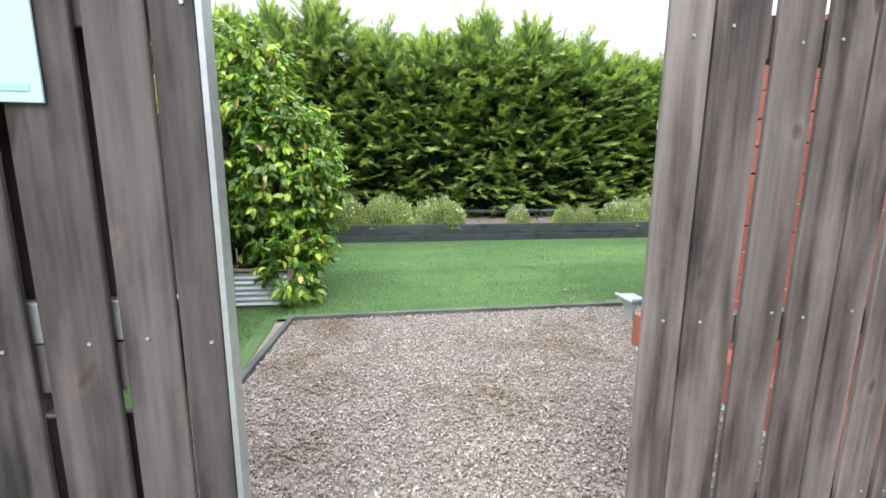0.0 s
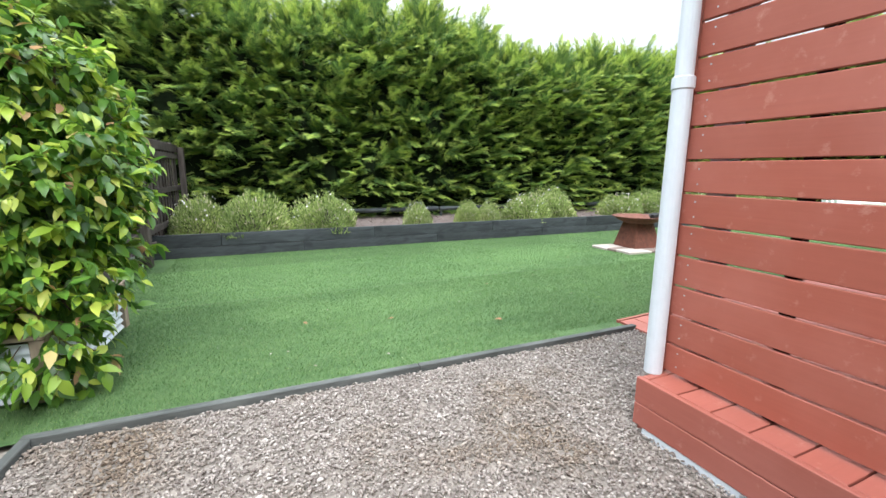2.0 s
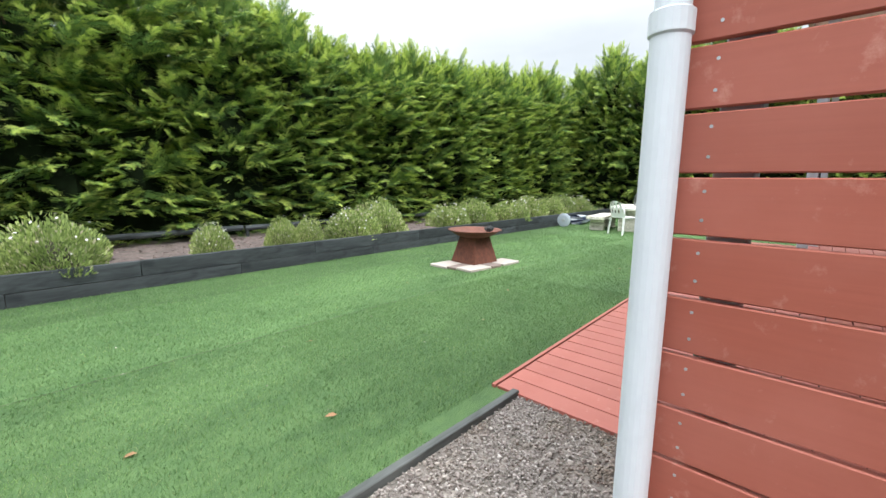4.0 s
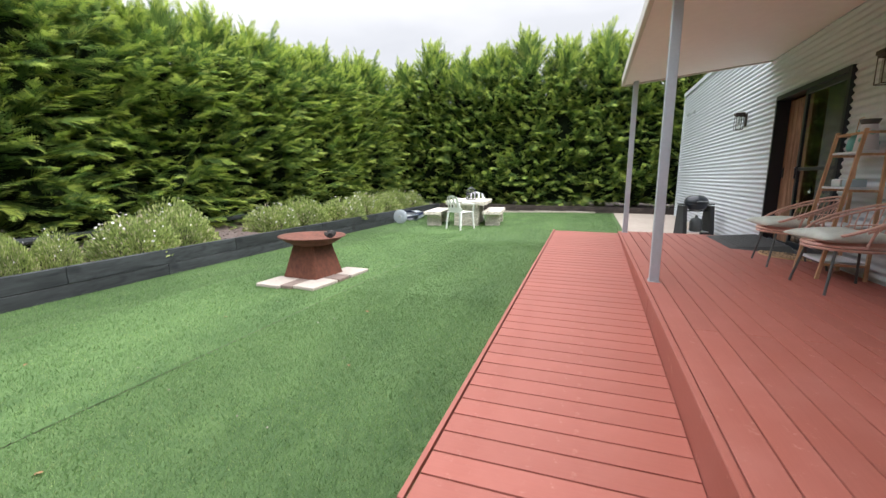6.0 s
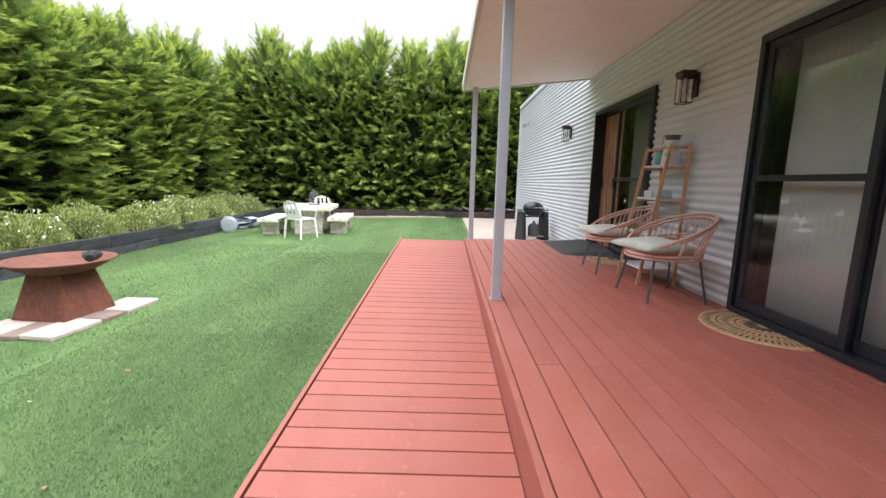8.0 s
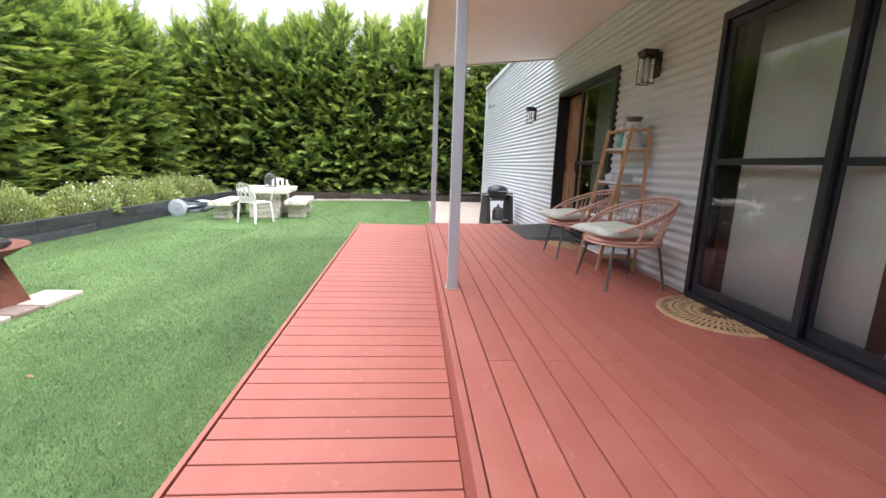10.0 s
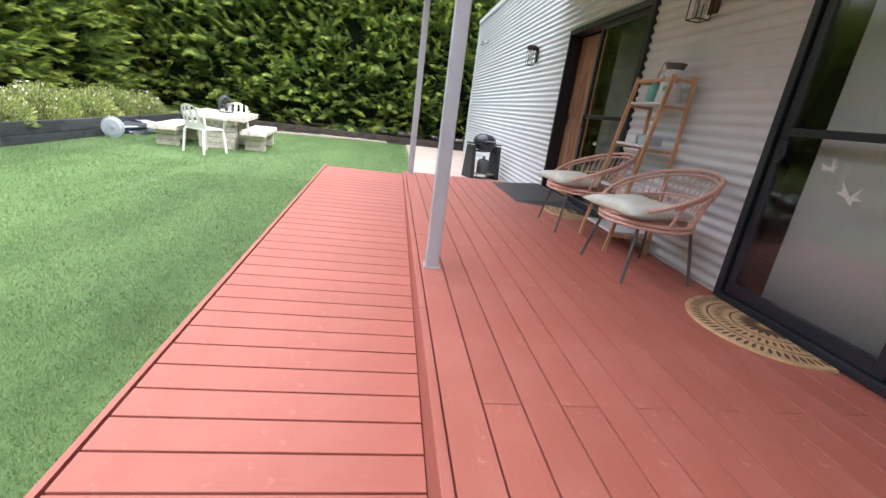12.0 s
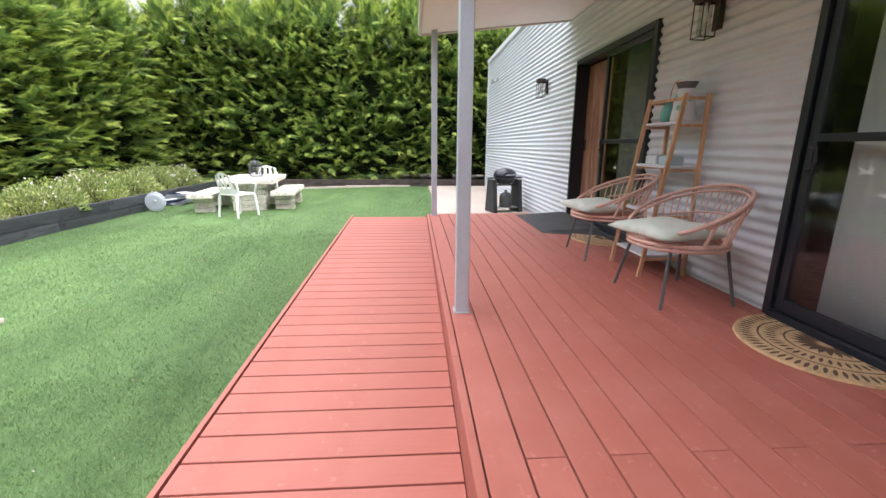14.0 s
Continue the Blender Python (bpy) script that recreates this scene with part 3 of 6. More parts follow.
ramp_ob = tagged(new("ramp"), "gently sloping ramp of red composite boards beside the deck", "ramp", kind="structure")
R0, R1, RZ0, RZ1 = 4.22, 11.09, 0.015, 0.25
RP = 0.1495
RAMP_S = DECK_N + 0.03
slope = math.degrees(math.atan2(RZ1 - RZ0, R1 - R0))
count = int((R1 - R0) / RP)
bm = bmesh.new()
box(bm, -RP / 2 + GAP / 2 + 0.001, RP / 2 - GAP / 2 - 0.001, 0, RAMP_N - RAMP_S - 0.036, -0.023, 0, 0.0016)
first = finish(bm, "ramp_board", M_deck_y, ramp_ob)
for k in range(count):
    x = R0 + RP * (k + 0.5)
    z = RZ0 + (RZ1 - RZ0) * (x - R0) / (R1 - R0)
    if k == 0:
        first.matrix_basis = pose(x, RAMP_S, z, 0, -slope, 0)
    else:
        share(first.data, "ramp_board", pose(x, RAMP_S, z, 0, -slope, 0), ramp_ob)
bm = bmesh.new()
v = []
for x, zt in ((R0, RZ0 + 0.002), (R1, RZ1 + 0.002)):
    for y in (RAMP_N - 0.024, RAMP_N):
        for z in (-0.16, zt):
            v.append(bm.verts.new((x, y, z)))
for f in ((0, 1, 3, 2), (4, 6, 7, 5), (0, 4, 5, 1), (2, 3, 7, 6), (0, 2, 6, 4), (1, 5, 7, 3)):
    bm.faces.new([v[k] for k in f])
bmesh.ops.recalc_face_normals(bm, faces=bm.faces[:])
finish(bm, "ramp_edge_board", M_deck_x, ramp_ob)
# wedge in the shade colour below the ramp boards
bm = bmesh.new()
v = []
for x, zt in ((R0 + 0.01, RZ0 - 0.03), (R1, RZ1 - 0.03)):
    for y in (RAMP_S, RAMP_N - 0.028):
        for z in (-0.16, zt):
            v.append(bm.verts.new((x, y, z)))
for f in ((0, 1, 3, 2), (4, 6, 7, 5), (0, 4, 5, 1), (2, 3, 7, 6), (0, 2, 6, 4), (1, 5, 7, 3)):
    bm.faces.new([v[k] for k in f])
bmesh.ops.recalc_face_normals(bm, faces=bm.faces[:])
finish(bm, "ramp_shade_fill", M_deck_dark, ramp_ob)

bm = bmesh.new()
rod(bm, (0, 0, 0), (0, 0, 0.006), 0.004, n=6)
SCREW = bpy.data.meshes.new("screw")
bm.to_mesh(SCREW)
bm.free()
SCREW.materials.append(M_galv)
screen = empty("privacy_screen", "red horizontal board privacy screen standing on the deck end", "screen")
S0, SP = 0.272, 0.139
for k in range(12):
    z0 = S0 + SP * k + 0.0048
    z1 = S0 + SP * (k + 1) - 0.0048
    box_part("slat", M_screen, screen, (SLAT_X, SLAT_X + 0.022, 0.75, DECK_N + 0.018, z0, z1), 0.003)
    for y in (3.9,):
        for z in (z0 + 0.035, z1 - 0.03):
            share(SCREW, "screw", pose(SLAT_X - 0.0015, y, z, 0, 90, 0), screen)
# studs behind the slats, in the same painted gap shade
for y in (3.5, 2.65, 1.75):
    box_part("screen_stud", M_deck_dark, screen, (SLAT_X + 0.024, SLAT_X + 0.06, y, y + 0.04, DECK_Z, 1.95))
box_part("trim_board", M_screen, screen, (SLAT_X + 0.002, SLAT_X + 0.024, DECK_N + 0.02, DECK_N + 0.03, DECK_Z, 2.05), 0.002)

# ---------------------------------------------------------------- posts, roof, downpipe
def post(x, y, z0, z1, label):
    p = empty("veranda_post", label, "post", (x, y, z0), group="veranda posts")
    w = 0.04
    box_part("post_shaft", M_post, p, (-w, w, -w, w, 0, z1 - z0), 0.004)
    bm = bmesh.new()
    box(bm, -w - 0.012, w + 0.012, -w - 0.012, w + 0.012, 0, 0.006, 0.002)
    for s in (-1, 1):
        rod(bm, (s * (w + 0.004), w + 0.004, 0.004), (s * (w + 0.004), w + 0.004, 0.014), 0.006, n=6)
    finish(bm, "base_plate", M_galv, p)
    return p


post(7.22, 3.86, DECK_Z, 2.80, "grey painted square steel post standing on the deck edge")
post(11.0, 3.86, DECK_Z, 2.80, "grey painted square steel post at the far deck corner")
post(3.43, 3.86, DECK_Z, 2.80, "grey painted square steel post behind the red screen")
pipe = empty("downpipe", "white painted round downpipe at the screen corner", "downpipe", (3.291, 3.987, DECK_Z + 0.001))
bm = bmesh.new()
rod(bm, (0, 0, 0), (0, 0, 1.32), 0.041, n=20)
rod(bm, (0, 0, 1.3), (0, 0, 2.5), 0.037, n=20)
finish(bm, "pipe", M_white, pipe, smooth=False)
bm = bmesh.new()
lathe(bm, [(0.041, 1.275), (0.046, 1.28), (0.046, 1.325), (0.039, 1.33)], 20)
finish(bm, "collar", M_white, pipe)

SOF_W, SOF_N, ROOF_E, ROOF_N = 3.0, 2.79, 11.16, 4.06
bm = bmesh.new()
v = []
for x in (3.0, ROOF_E - 0.03):
    v += [bm.verts.new(p) for p in ((x, WALL_Y - 0.3, SOF_W + 0.035), (x, ROOF_N - 0.03, SOF_N - 0.02), (x, ROOF_N - 0.03, SOF_N + 0.08), (x, WALL_Y - 0.3, SOF_W + 0.135))]
for f in ((0, 1, 2, 3), (4, 7, 6, 5), (0, 4, 5, 1), (1, 5, 6, 2), (2, 6, 7, 3), (3, 7, 4, 0)):
    bm.faces.new([v[k] for k in f])
bmesh.ops.recalc_face_normals(bm, faces=bm.faces[:])
roof = tagged(finish(bm, "ceiling", M_soffit), "smooth pale veranda ceiling sloping to the lawn", "ceiling", kind="structure")
gutter = empty("roof_fascia", "cream metal gutter and barge trim of the veranda roof", "gutter")
box_part("gutter", M_fascia, gutter, (3.0, ROOF_E, ROOF_N - 0.028, ROOF_N + 0.02, SOF_N - 0.04, SOF_N + 0.11), 0.006)
bm = bmesh.new()
v = []
for x in (ROOF_E - 0.028, ROOF_E):
    v += [bm.verts.new(p) for p in ((x, WALL_Y, SOF_W - 0.02), (x, ROOF_N - 0.03, SOF_N - 0.045), (x, ROOF_N - 0.03, SOF_N + 0.1), (x, WALL_Y, SOF_W + 0.14))]
for f in ((0, 1, 2, 3), (4, 7, 6, 5), (0, 4, 5, 1), (1, 5, 6, 2), (2, 6, 7, 3), (3, 7, 4, 0)):
    bm.faces.new([v[k] for k in f])
bmesh.ops.recalc_face_normals(bm, faces=bm.faces[:])
finish(bm, "barge_board", M_fascia, gutter)

# ---------------------------------------------------------------- house
wall = tagged(new("wall_north"), "house wall clad in grey horizontally corrugated steel", "wall", kind="structure")
D1 = (4.62, 7.09, DECK_Z + 0.005, 2.385)
D2 = (8.72, 10.68, DECK_Z + 0.005, 2.385)


def corrugated(name, x0, x1, z0, z1, pitch=0.0762, amp=0.0105):
    bm = bmesh.new()
    k = max(2, round((z1 - z0) / pitch * 8))
    prev = None
    for i in range(k + 1):
        z = z0 + (z1 - z0) * i / k
        y = WALL_Y + amp * math.cos(z / pitch * math.tau)
        cur = [bm.verts.new((x0, y, z)), bm.verts.new((x1, y, z))]
        if prev:
            bm.faces.new([prev[1], prev[0], cur[0], cur[1]])
        prev = cur
    return finish(bm, name, M_corr, wall, smooth=True)


for x0, x1, z0, z1 in ((WALL_W, D1[0], -0.1, WALL_TOP), (D1[0], D1[1], D1[3], WALL_TOP), (D1[1], D2[0], -0.1, WALL_TOP), (D2[0], D2[1], D2[3], WALL_TOP), (D2[1], WALL_E, -0.1, WALL_TOP)):
    corrugated("cladding", x0, x1, z0, z1)
bm = bmesh.new()
for x0, x1, z0, z1 in ((WALL_W, D1[0], -0.1, WALL_TOP), (D1[0], D1[1], D1[3], WALL_TOP), (D1[1], D2[0], -0.1, WALL_TOP), (D2[0], D2[1], D2[3], WALL_TOP), (D2[1], WALL_E, -0.1, WALL_TOP)):
    box(bm, x0, x1, WALL_Y - 0.14, WALL_Y - 0.03, z0, z1)
for x0, x1 in (D1[:2], D2[:2]):
    box(bm, x0, x1, WALL_Y - 0.14, WALL_Y - 0.03, -0.1, DECK_Z)
finish(bm, "wall_core", M_room, wall)
box_part("roof_capping", M_white, wall, (WALL_W, WALL_E + 0.04, WALL_Y - 0.2, WALL_Y + 0.04, WALL_TOP - 0.02, WALL_TOP + 0.09), 0.006)
box_part("corner_trim", M_white, wall, (WALL_E - 0.02, WALL_E + 0.03, WALL_Y - 0.12, WALL_Y + 0.02, -0.1, WALL_TOP - 0.025), 0.004)
bm = bmesh.new()
box(bm, WALL_W, WALL_W + 0.1, -4.0, WALL_Y - 0.145, -0.1, WALL_TOP)
box(bm, WALL_E - 0.12, WALL_E, -4.0, WALL_Y - 0.145, -0.1, WALL_TOP)
box(bm, WALL_W, WALL_E, -4.1, -4.0, -0.1, WALL_TOP)
tagged(finish(bm, "wall_south", M_room), "plain outer walls closing the house", "wall", kind="structure")
bm = bmesh.new()
box(bm, WALL_W, WALL_E, -4.1, WALL_Y - 0.02, WALL_TOP - 0.08, WALL_TOP - 0.022)
tagged(finish(bm, "roof", M_corr), "flat metal roof over the house", "roof", kind="structure")
bm = bmesh.new()
box(bm, WALL_W + 0.1, WALL_E - 0.12, -4.0, WALL_Y - 0.145, 0.1, DECK_Z)
tagged(finish(bm, "floor", M_roomwood), "timber floor inside the house", "floor", kind="structure")
bm = bmesh.new()
box(bm, WALL_W + 0.1, WALL_E - 0.12, -4.0, WALL_Y - 0.145, 2.6, 2.66)
tagged(finish(bm, "ceiling", M_room), "plain ceiling inside the house", "ceiling", kind="structure")
bm = bmesh.new()
box(bm, 8.3, 8.4, -4.0, WALL_Y - 0.145, DECK_Z, 2.6)
tagged(finish(bm, "wall_inner", M_room), "plain inner wall between the rooms", "wall", kind="structure")
bm = bmesh.new()
box(bm, 8.42, 12.6, -0.6, -0.5, DECK_Z, 2.6)
tagged(finish(bm, "wall_inner", M_roomwood), "warm timber wall inside the far room", "wall", kind="structure")
bm = bmesh.new()
box(bm, 11.0, 11.1, -0.5, WALL_Y - 0.145, DECK_Z, 2.6)
tagged(finish(bm, "wall_inner", M_roomwood), "warm timber side wall inside the far room", "wall", kind="structure")


def sliding_door(name, label, D, panels, handles):
    """panels: (x0, x1, y offset). A black frame, stiles, a mid rail and glass for each panel."""
    x0, x1, z0, z1 = D
    d = tagged(new(name), label, "door", kind="structure")
    y = WALL_Y - 0.13
    bm = bmesh.new()
    t = 0.05
    box(bm, x0, x0 + t, y, y + 0.17, z0, z1, 0.003)
    box(bm, x1 - t, x1, y, y + 0.17, z0, z1, 0.003)
    box(bm, x0 + t, x1 - t, y, y + 0.17, z1 - t - 0.01, z1, 0.003)
    box(bm, x0 + t, x1 - t, y, y + 0.185, z0, z0 + 0.045, 0.003)
    box(bm, x0 + t, x1 - t, y + 0.05, y + 0.06, z0 + 0.045, z0 + 0.06)
    finish(bm, "door_frame", M_black, d)
    for a, b, off in panels:
        yy = y + off
        s = 0.055
        lo, hi = z0 + 0.048, z1 - t - 0.014
        mid = 1.33
        p = box_part("stile", M_black, d, (a, a + s, yy, yy + 0.032, lo, hi), 0.003)
        box_part("stile", M_black, d, (b - s, b, yy, yy + 0.032, lo, hi), 0.003)
        box_part("rail", M_black, d, (a + s, b - s, yy, yy + 0.032, lo, lo + 0.075), 0.003)
        box_part("rail", M_black, d, (a + s, b - s, yy, yy + 0.032, hi - 0.06, hi), 0.003)
        box_part("rail", M_black, d, (a + s, b - s, yy, yy + 0.032, mid - 0.022, mid + 0.022), 0.003)
        for za, zb in ((lo + 0.07, mid - 0.02), (mid + 0.02, hi - 0.055)):
            pane = box_part("pane", M_glass, d, (a + s - 0.005, b - s + 0.005, yy + 0.013, yy + 0.018, za, zb))
            pane.visible_shadow = False
    for hx, off, zc in handles:
        bm = bmesh.new()
        yy = y + off + 0.032
        tube(bm, [(hx, yy, zc + 0.065), (hx - 0.02, yy + 0.035, zc + 0.065), (hx - 0.065, yy + 0.045, zc + 0.055), (hx - 0.078, yy + 0.045, zc - 0.02), (hx - 0.06, yy + 0.045, zc - 0.055), (hx - 0.02, yy + 0.035, zc - 0.065), (hx, yy, zc - 0.065)], 0.009, 8)
        box(bm, hx - 0.015, hx + 0.015, yy, yy + 0.006, zc - 0.09, zc + 0.09, 0.002)
        finish(bm, "door_handle", M_black, d)
    return d


sliding_door("door_1", "black aluminium sliding glass door with screen panels, closed", D1, [(6.07, 7.03, 0.115), (4.68, 6.12, 0.06)], [(6.99, 0.115, 1.22)])
sliding_door("door_2", "black aluminium sliding glass door standing half open", D2, [(8.78, 9.78, 0.115)], [(9.74, 0.115, 1.28)])

def blind(x0, x1, y, z0, z1, label, mat=M_curtain):
    bm = bmesh.new()
    k = 60
    prev = None
    for i in range(k + 1):
        x = x0 + (x1 - x0) * i / k
        yy = y + 0.002 * math.sin(i * 1.9) + 0.003 * math.sin(i * 0.2)
        a = [bm.verts.new((x, yy, z0)), bm.verts.new((x, yy, z1)), bm.verts.new((x, yy - 0.004, z1)), bm.verts.new((x, yy - 0.004, z0))]
        if prev:
            for q in range(4):
                bm.faces.new([prev[q], prev[(q + 1) % 4], a[(q + 1) % 4], a[q]])
        prev = a
    return tagged(finish(bm, "curtain", mat, smooth=True), label, "curtain")


blind(5.84, 6.915, 1.785, DECK_Z + 0.01, 2.33, "flat grey roller blind drawn behind the glass door")
blind(4.7, 5.74, 1.785, DECK_Z + 0.01, 2.33, "flat grey roller blind drawn behind the glass door")
blind(8.7, 9.64, 1.77, DECK_Z + 0.01, 2.33, "dark grey mesh blind behind the half open door", M_mesh)

inner = empty("timber_door", "warm brown timber inner door folded beside the opening", "door", (9.95, 1.797, DECK_Z + 0.004))
for k in range(5):
    box_part("door_board", M_roomwood, inner, (0.14 * k, 0.14 * k + 0.136, -0.035, 0, 0, 2.04), 0.003)
box_part("lock_plate", M_black, inner, (0.62, 0.66, 0.0, 0.012, 0.95, 1.1), 0.003)
# bird stickers on the glass
def bird(x, z, s, tilt):
    bm = bmesh.new()
    pts = [(0, 0), (0.35, 0.16), (0.95, 0.55), (0.55, 0.0), (0.9, -0.25), (0.2, -0.2), (-0.4, -0.42), (-0.28, -0.12), (-0.75, 0.12), (-0.25, 0.12), (-0.3, 0.85)]
    y = WALL_Y + 0.0035
    a = [bm.verts.new((px * s, 0.0, pz * s)) for px, pz in pts]
    b = [bm.verts.new((px * s, 0.0008, pz * s)) for px, pz in pts]
    bm.faces.new(a)
    bm.faces.new(b[::-1])
    for k in range(len(a)):
        bm.faces.new([a[k], b[k], b[(k + 1) % len(a)], a[(k + 1) % len(a)]])
    ob = finish(bm, "bird_sticker", M_white)
    ob.matrix_basis = pose(x, y, z, 0, tilt, 0)
    return tagged(ob, "small white bird silhouette stuck on the glass door", "sticker", "bird stickers")


bird(6.68, 1.17, 0.062, 10)
bird(6.53, 1.05, 0.088, -20)
bird(6.25, 1.12, 0.05, 30)
bird(9.35, 1.05, 0.05, 10)
bird(9.1, 0.92, 0.05, -15)

# ---------------------------------------------------------------- wall lanterns
def lantern(x, zc):
    o = empty("wall_lantern", "dark bronze box lantern with clear glass on the steel wall", "wall lamp", (x, WALL_Y + 0.01, zc), group="wall lanterns")
    bm = bmesh.new()
    box(bm, -0.06, 0.06, 0, 0.02, -0.1, 0.15, 0.004)
    box(bm, -0.02, 0.02, 0.02, 0.08, 0.09, 0.13, 0.003)
    finish(bm, "back_plate", M_bronze, o)
    bm = bmesh.new()
    w, yc = 0.07, 0.13
    box(bm, -w - 0.012, w + 0.012, yc - w - 0.012, yc + w + 0.012, 0.12, 0.165, 0.006)
    box(bm, -w, w, yc - w, yc + w, 0.105, 0.119, 0.003)
    for sx in (-1, 1):
        for sy in (-1, 1):
            rod(bm, (sx * (w - 0.006), yc + sy * (w - 0.006), -0.16), (sx * (w - 0.006), yc + sy * (w - 0.006), 0.11), 0.005, n=6)
    for z in (-0.16, 0.1):
        for a, b in (((-1, -1), (1, -1)), ((1, -1), (1, 1)), ((1, 1), (-1, 1)), ((-1, 1), (-1, -1))):
            rod(bm, (a[0] * (w - 0.006), yc + a[1] * (w - 0.006), z), (b[0] * (w - 0.006), yc + b[1] * (w - 0.006), z), 0.005, n=6)
    finish(bm, "cage", M_bronze, o)
    bm = bmesh.new()
    lathe(bm, [(0.05, -0.15), (0.052, -0.14), (0.052, 0.1), (0.05, 0.104)], 16, (0, yc, 0))
    finish(bm, "glass_cylinder", M_lampglass, o, smooth=True)
    bm = bmesh.new()
    lathe(bm, [(0.012, 0.1), (0.014, 0.05), (0.028, 0.0), (0.022, -0.04), (0.004, -0.055)][::-1], 12, (0, yc, 0))
    finish(bm, "bulb", M_white, o, smooth=True)
    o.scale = (0.85, 0.85, 0.9)
    return o


lan = lantern(7.95, 2.19)
copy_thing(lan, pose(12.05, WALL_Y + 0.01, 2.2))
fl = empty("floodlight", "small grey sensor light high on the steel wall", "wall lamp", (16.4, WALL_Y + 0.01, 2.95))
bm = bmesh.new()
box(bm, -0.05, 0.05, 0, 0.03, -0.05, 0.05, 0.005)
rod(bm, (0, 0.03, 0), (0, 0.09, -0.01), 0.012)
finish(bm, "bracket", M_galv, fl)
for s in (-1, 1):
    bm = bmesh.new()
    rod(bm, (0.03 * s, 0.08, -0.01), (0.12 * s, 0.16, -0.06), 0.03, 0.045, 14)
    finish(bm, "lamp_head", M_galv, fl)

# ---------------------------------------------------------------- gate and fences
LG, RG = 2.215, 2.2


def gate_leaf(name, label, y, planks, rails, z1=1.78, wood=M_gate):
    """planks: (x0, x1) pairs. The planks face the street, the rails sit behind them."""
    g = empty(name, label, "gate", (0, y, 0))
    r = random.Random(11)
    for x0, x1 in planks:
        bm = bmesh.new()
        h = z1 + r.uniform(-0.01, 0.01)
        box(bm, x0, x1, 0, 0.016, 0.05, h, 0.003)
        finish(bm, "gate_plank", wood, g)
        for z in (0.3, 0.88, 1.55):
            xx = x0 + (x1 - x0) * r.uniform(0.25, 0.75)
            share(SCREW, "nail", pose(xx, 0.003, z + r.uniform(-0.02, 0.02), 90, 0, 0), g)
    for z0, z2, mat in rails:
        box_part("gate_rail", mat, g, (planks[0][0] + 0.06, planks[-1][1] - 0.01, 0.021, 0.058, z0, z2), 0.003)
    return g



lp = [(0.02, 0.12), (0.15, 0.26), (0.285, 0.395), (0.42, 0.535), (0.56, 0.667), (0.692, 0.819), (0.838, 0.945), (0.951, 1.033)]
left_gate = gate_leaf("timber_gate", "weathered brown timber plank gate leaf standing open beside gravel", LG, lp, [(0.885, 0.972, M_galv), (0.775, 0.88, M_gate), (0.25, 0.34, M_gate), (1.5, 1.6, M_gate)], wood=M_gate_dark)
box_part("edge_strip", M_galv, left_gate, (1.0345, 1.047, -0.002, 0.05, 0.05, 1.78), 0.001)
rp = [(2.003, 2.109), (2.116, 2.253), (2.274, 2.394), (2.415, 2.54), (2.55, 2.652), (2.674, 2.783), (2.805, 2.92)]
# planks added behind the left leaf so that its gaps look dark
for x0, x1 in ((0.05, 0.15), (0.17, 0.27), (0.29, 0.39), (0.41, 0.52), (0.55, 0.69), (0.73, 0.85)):
    box_part("rear_plank", M_fence, left_gate, (x0, x1, 0.06, 0.078, 0.05, 0.7), 0.003)
    box_part("rear_plank", M_fence, left_gate, (x0, x1, 0.06, 0.078, 0.95, 1.76), 0.003)
right_gate = gate_leaf("timber_gate", "weathered grey-brown timber plank gate leaf with a steel latch", RG, rp, [(0.8, 0.88, M_gate), (0.25, 0.34, M_gate), (1.5, 1.6, M_gate)])
bm = bmesh.new()
box(bm, 2.004, 2.05, 0.06, 0.12, 0.905, 0.918, 0.003)
v = [bm.verts.new((x, y, z)) for x in (2.012, 2.018) for y, z in ((0.06, 0.904), (0.115, 0.904), (0.09, 0.865), (0.06, 0.865))]
for f in ((0, 1, 2, 3), (4, 7, 6, 5), (0, 4, 5, 1), (1, 5, 6, 2), (2, 6, 7, 3), (3, 7, 4, 0)):
    bm.faces.new([v[k] for k in f])
rod(bm, (2.008, 0.07, 0.912), (2.008, 0.135, 0.912), 0.005, n=8)
finish(bm, "gate_latch", M_galv, right_gate)
sign = empty("sign", "pale blue printed sign board fixed on the timber gate", "sign", (0.32, LG - 0.008, 1.358))
box_part("sign_board", M_sign, sign, (0, 0.445, 0, 0.005, 0, 0.42), 0.001)
bm = bmesh.new()
for z, x0, x1 in ((0.02, 0.02, 0.425), (0.1, 0.06, 0.3), (0.16, 0.06, 0.36), (0.3, 0.06, 0.38)):
    box(bm, x0, x1, -0.0012, 0.0, z, z + 0.012)
finish(bm, "printed_lines", M_signink, sign)

FX, FS = -0.06, 0.06


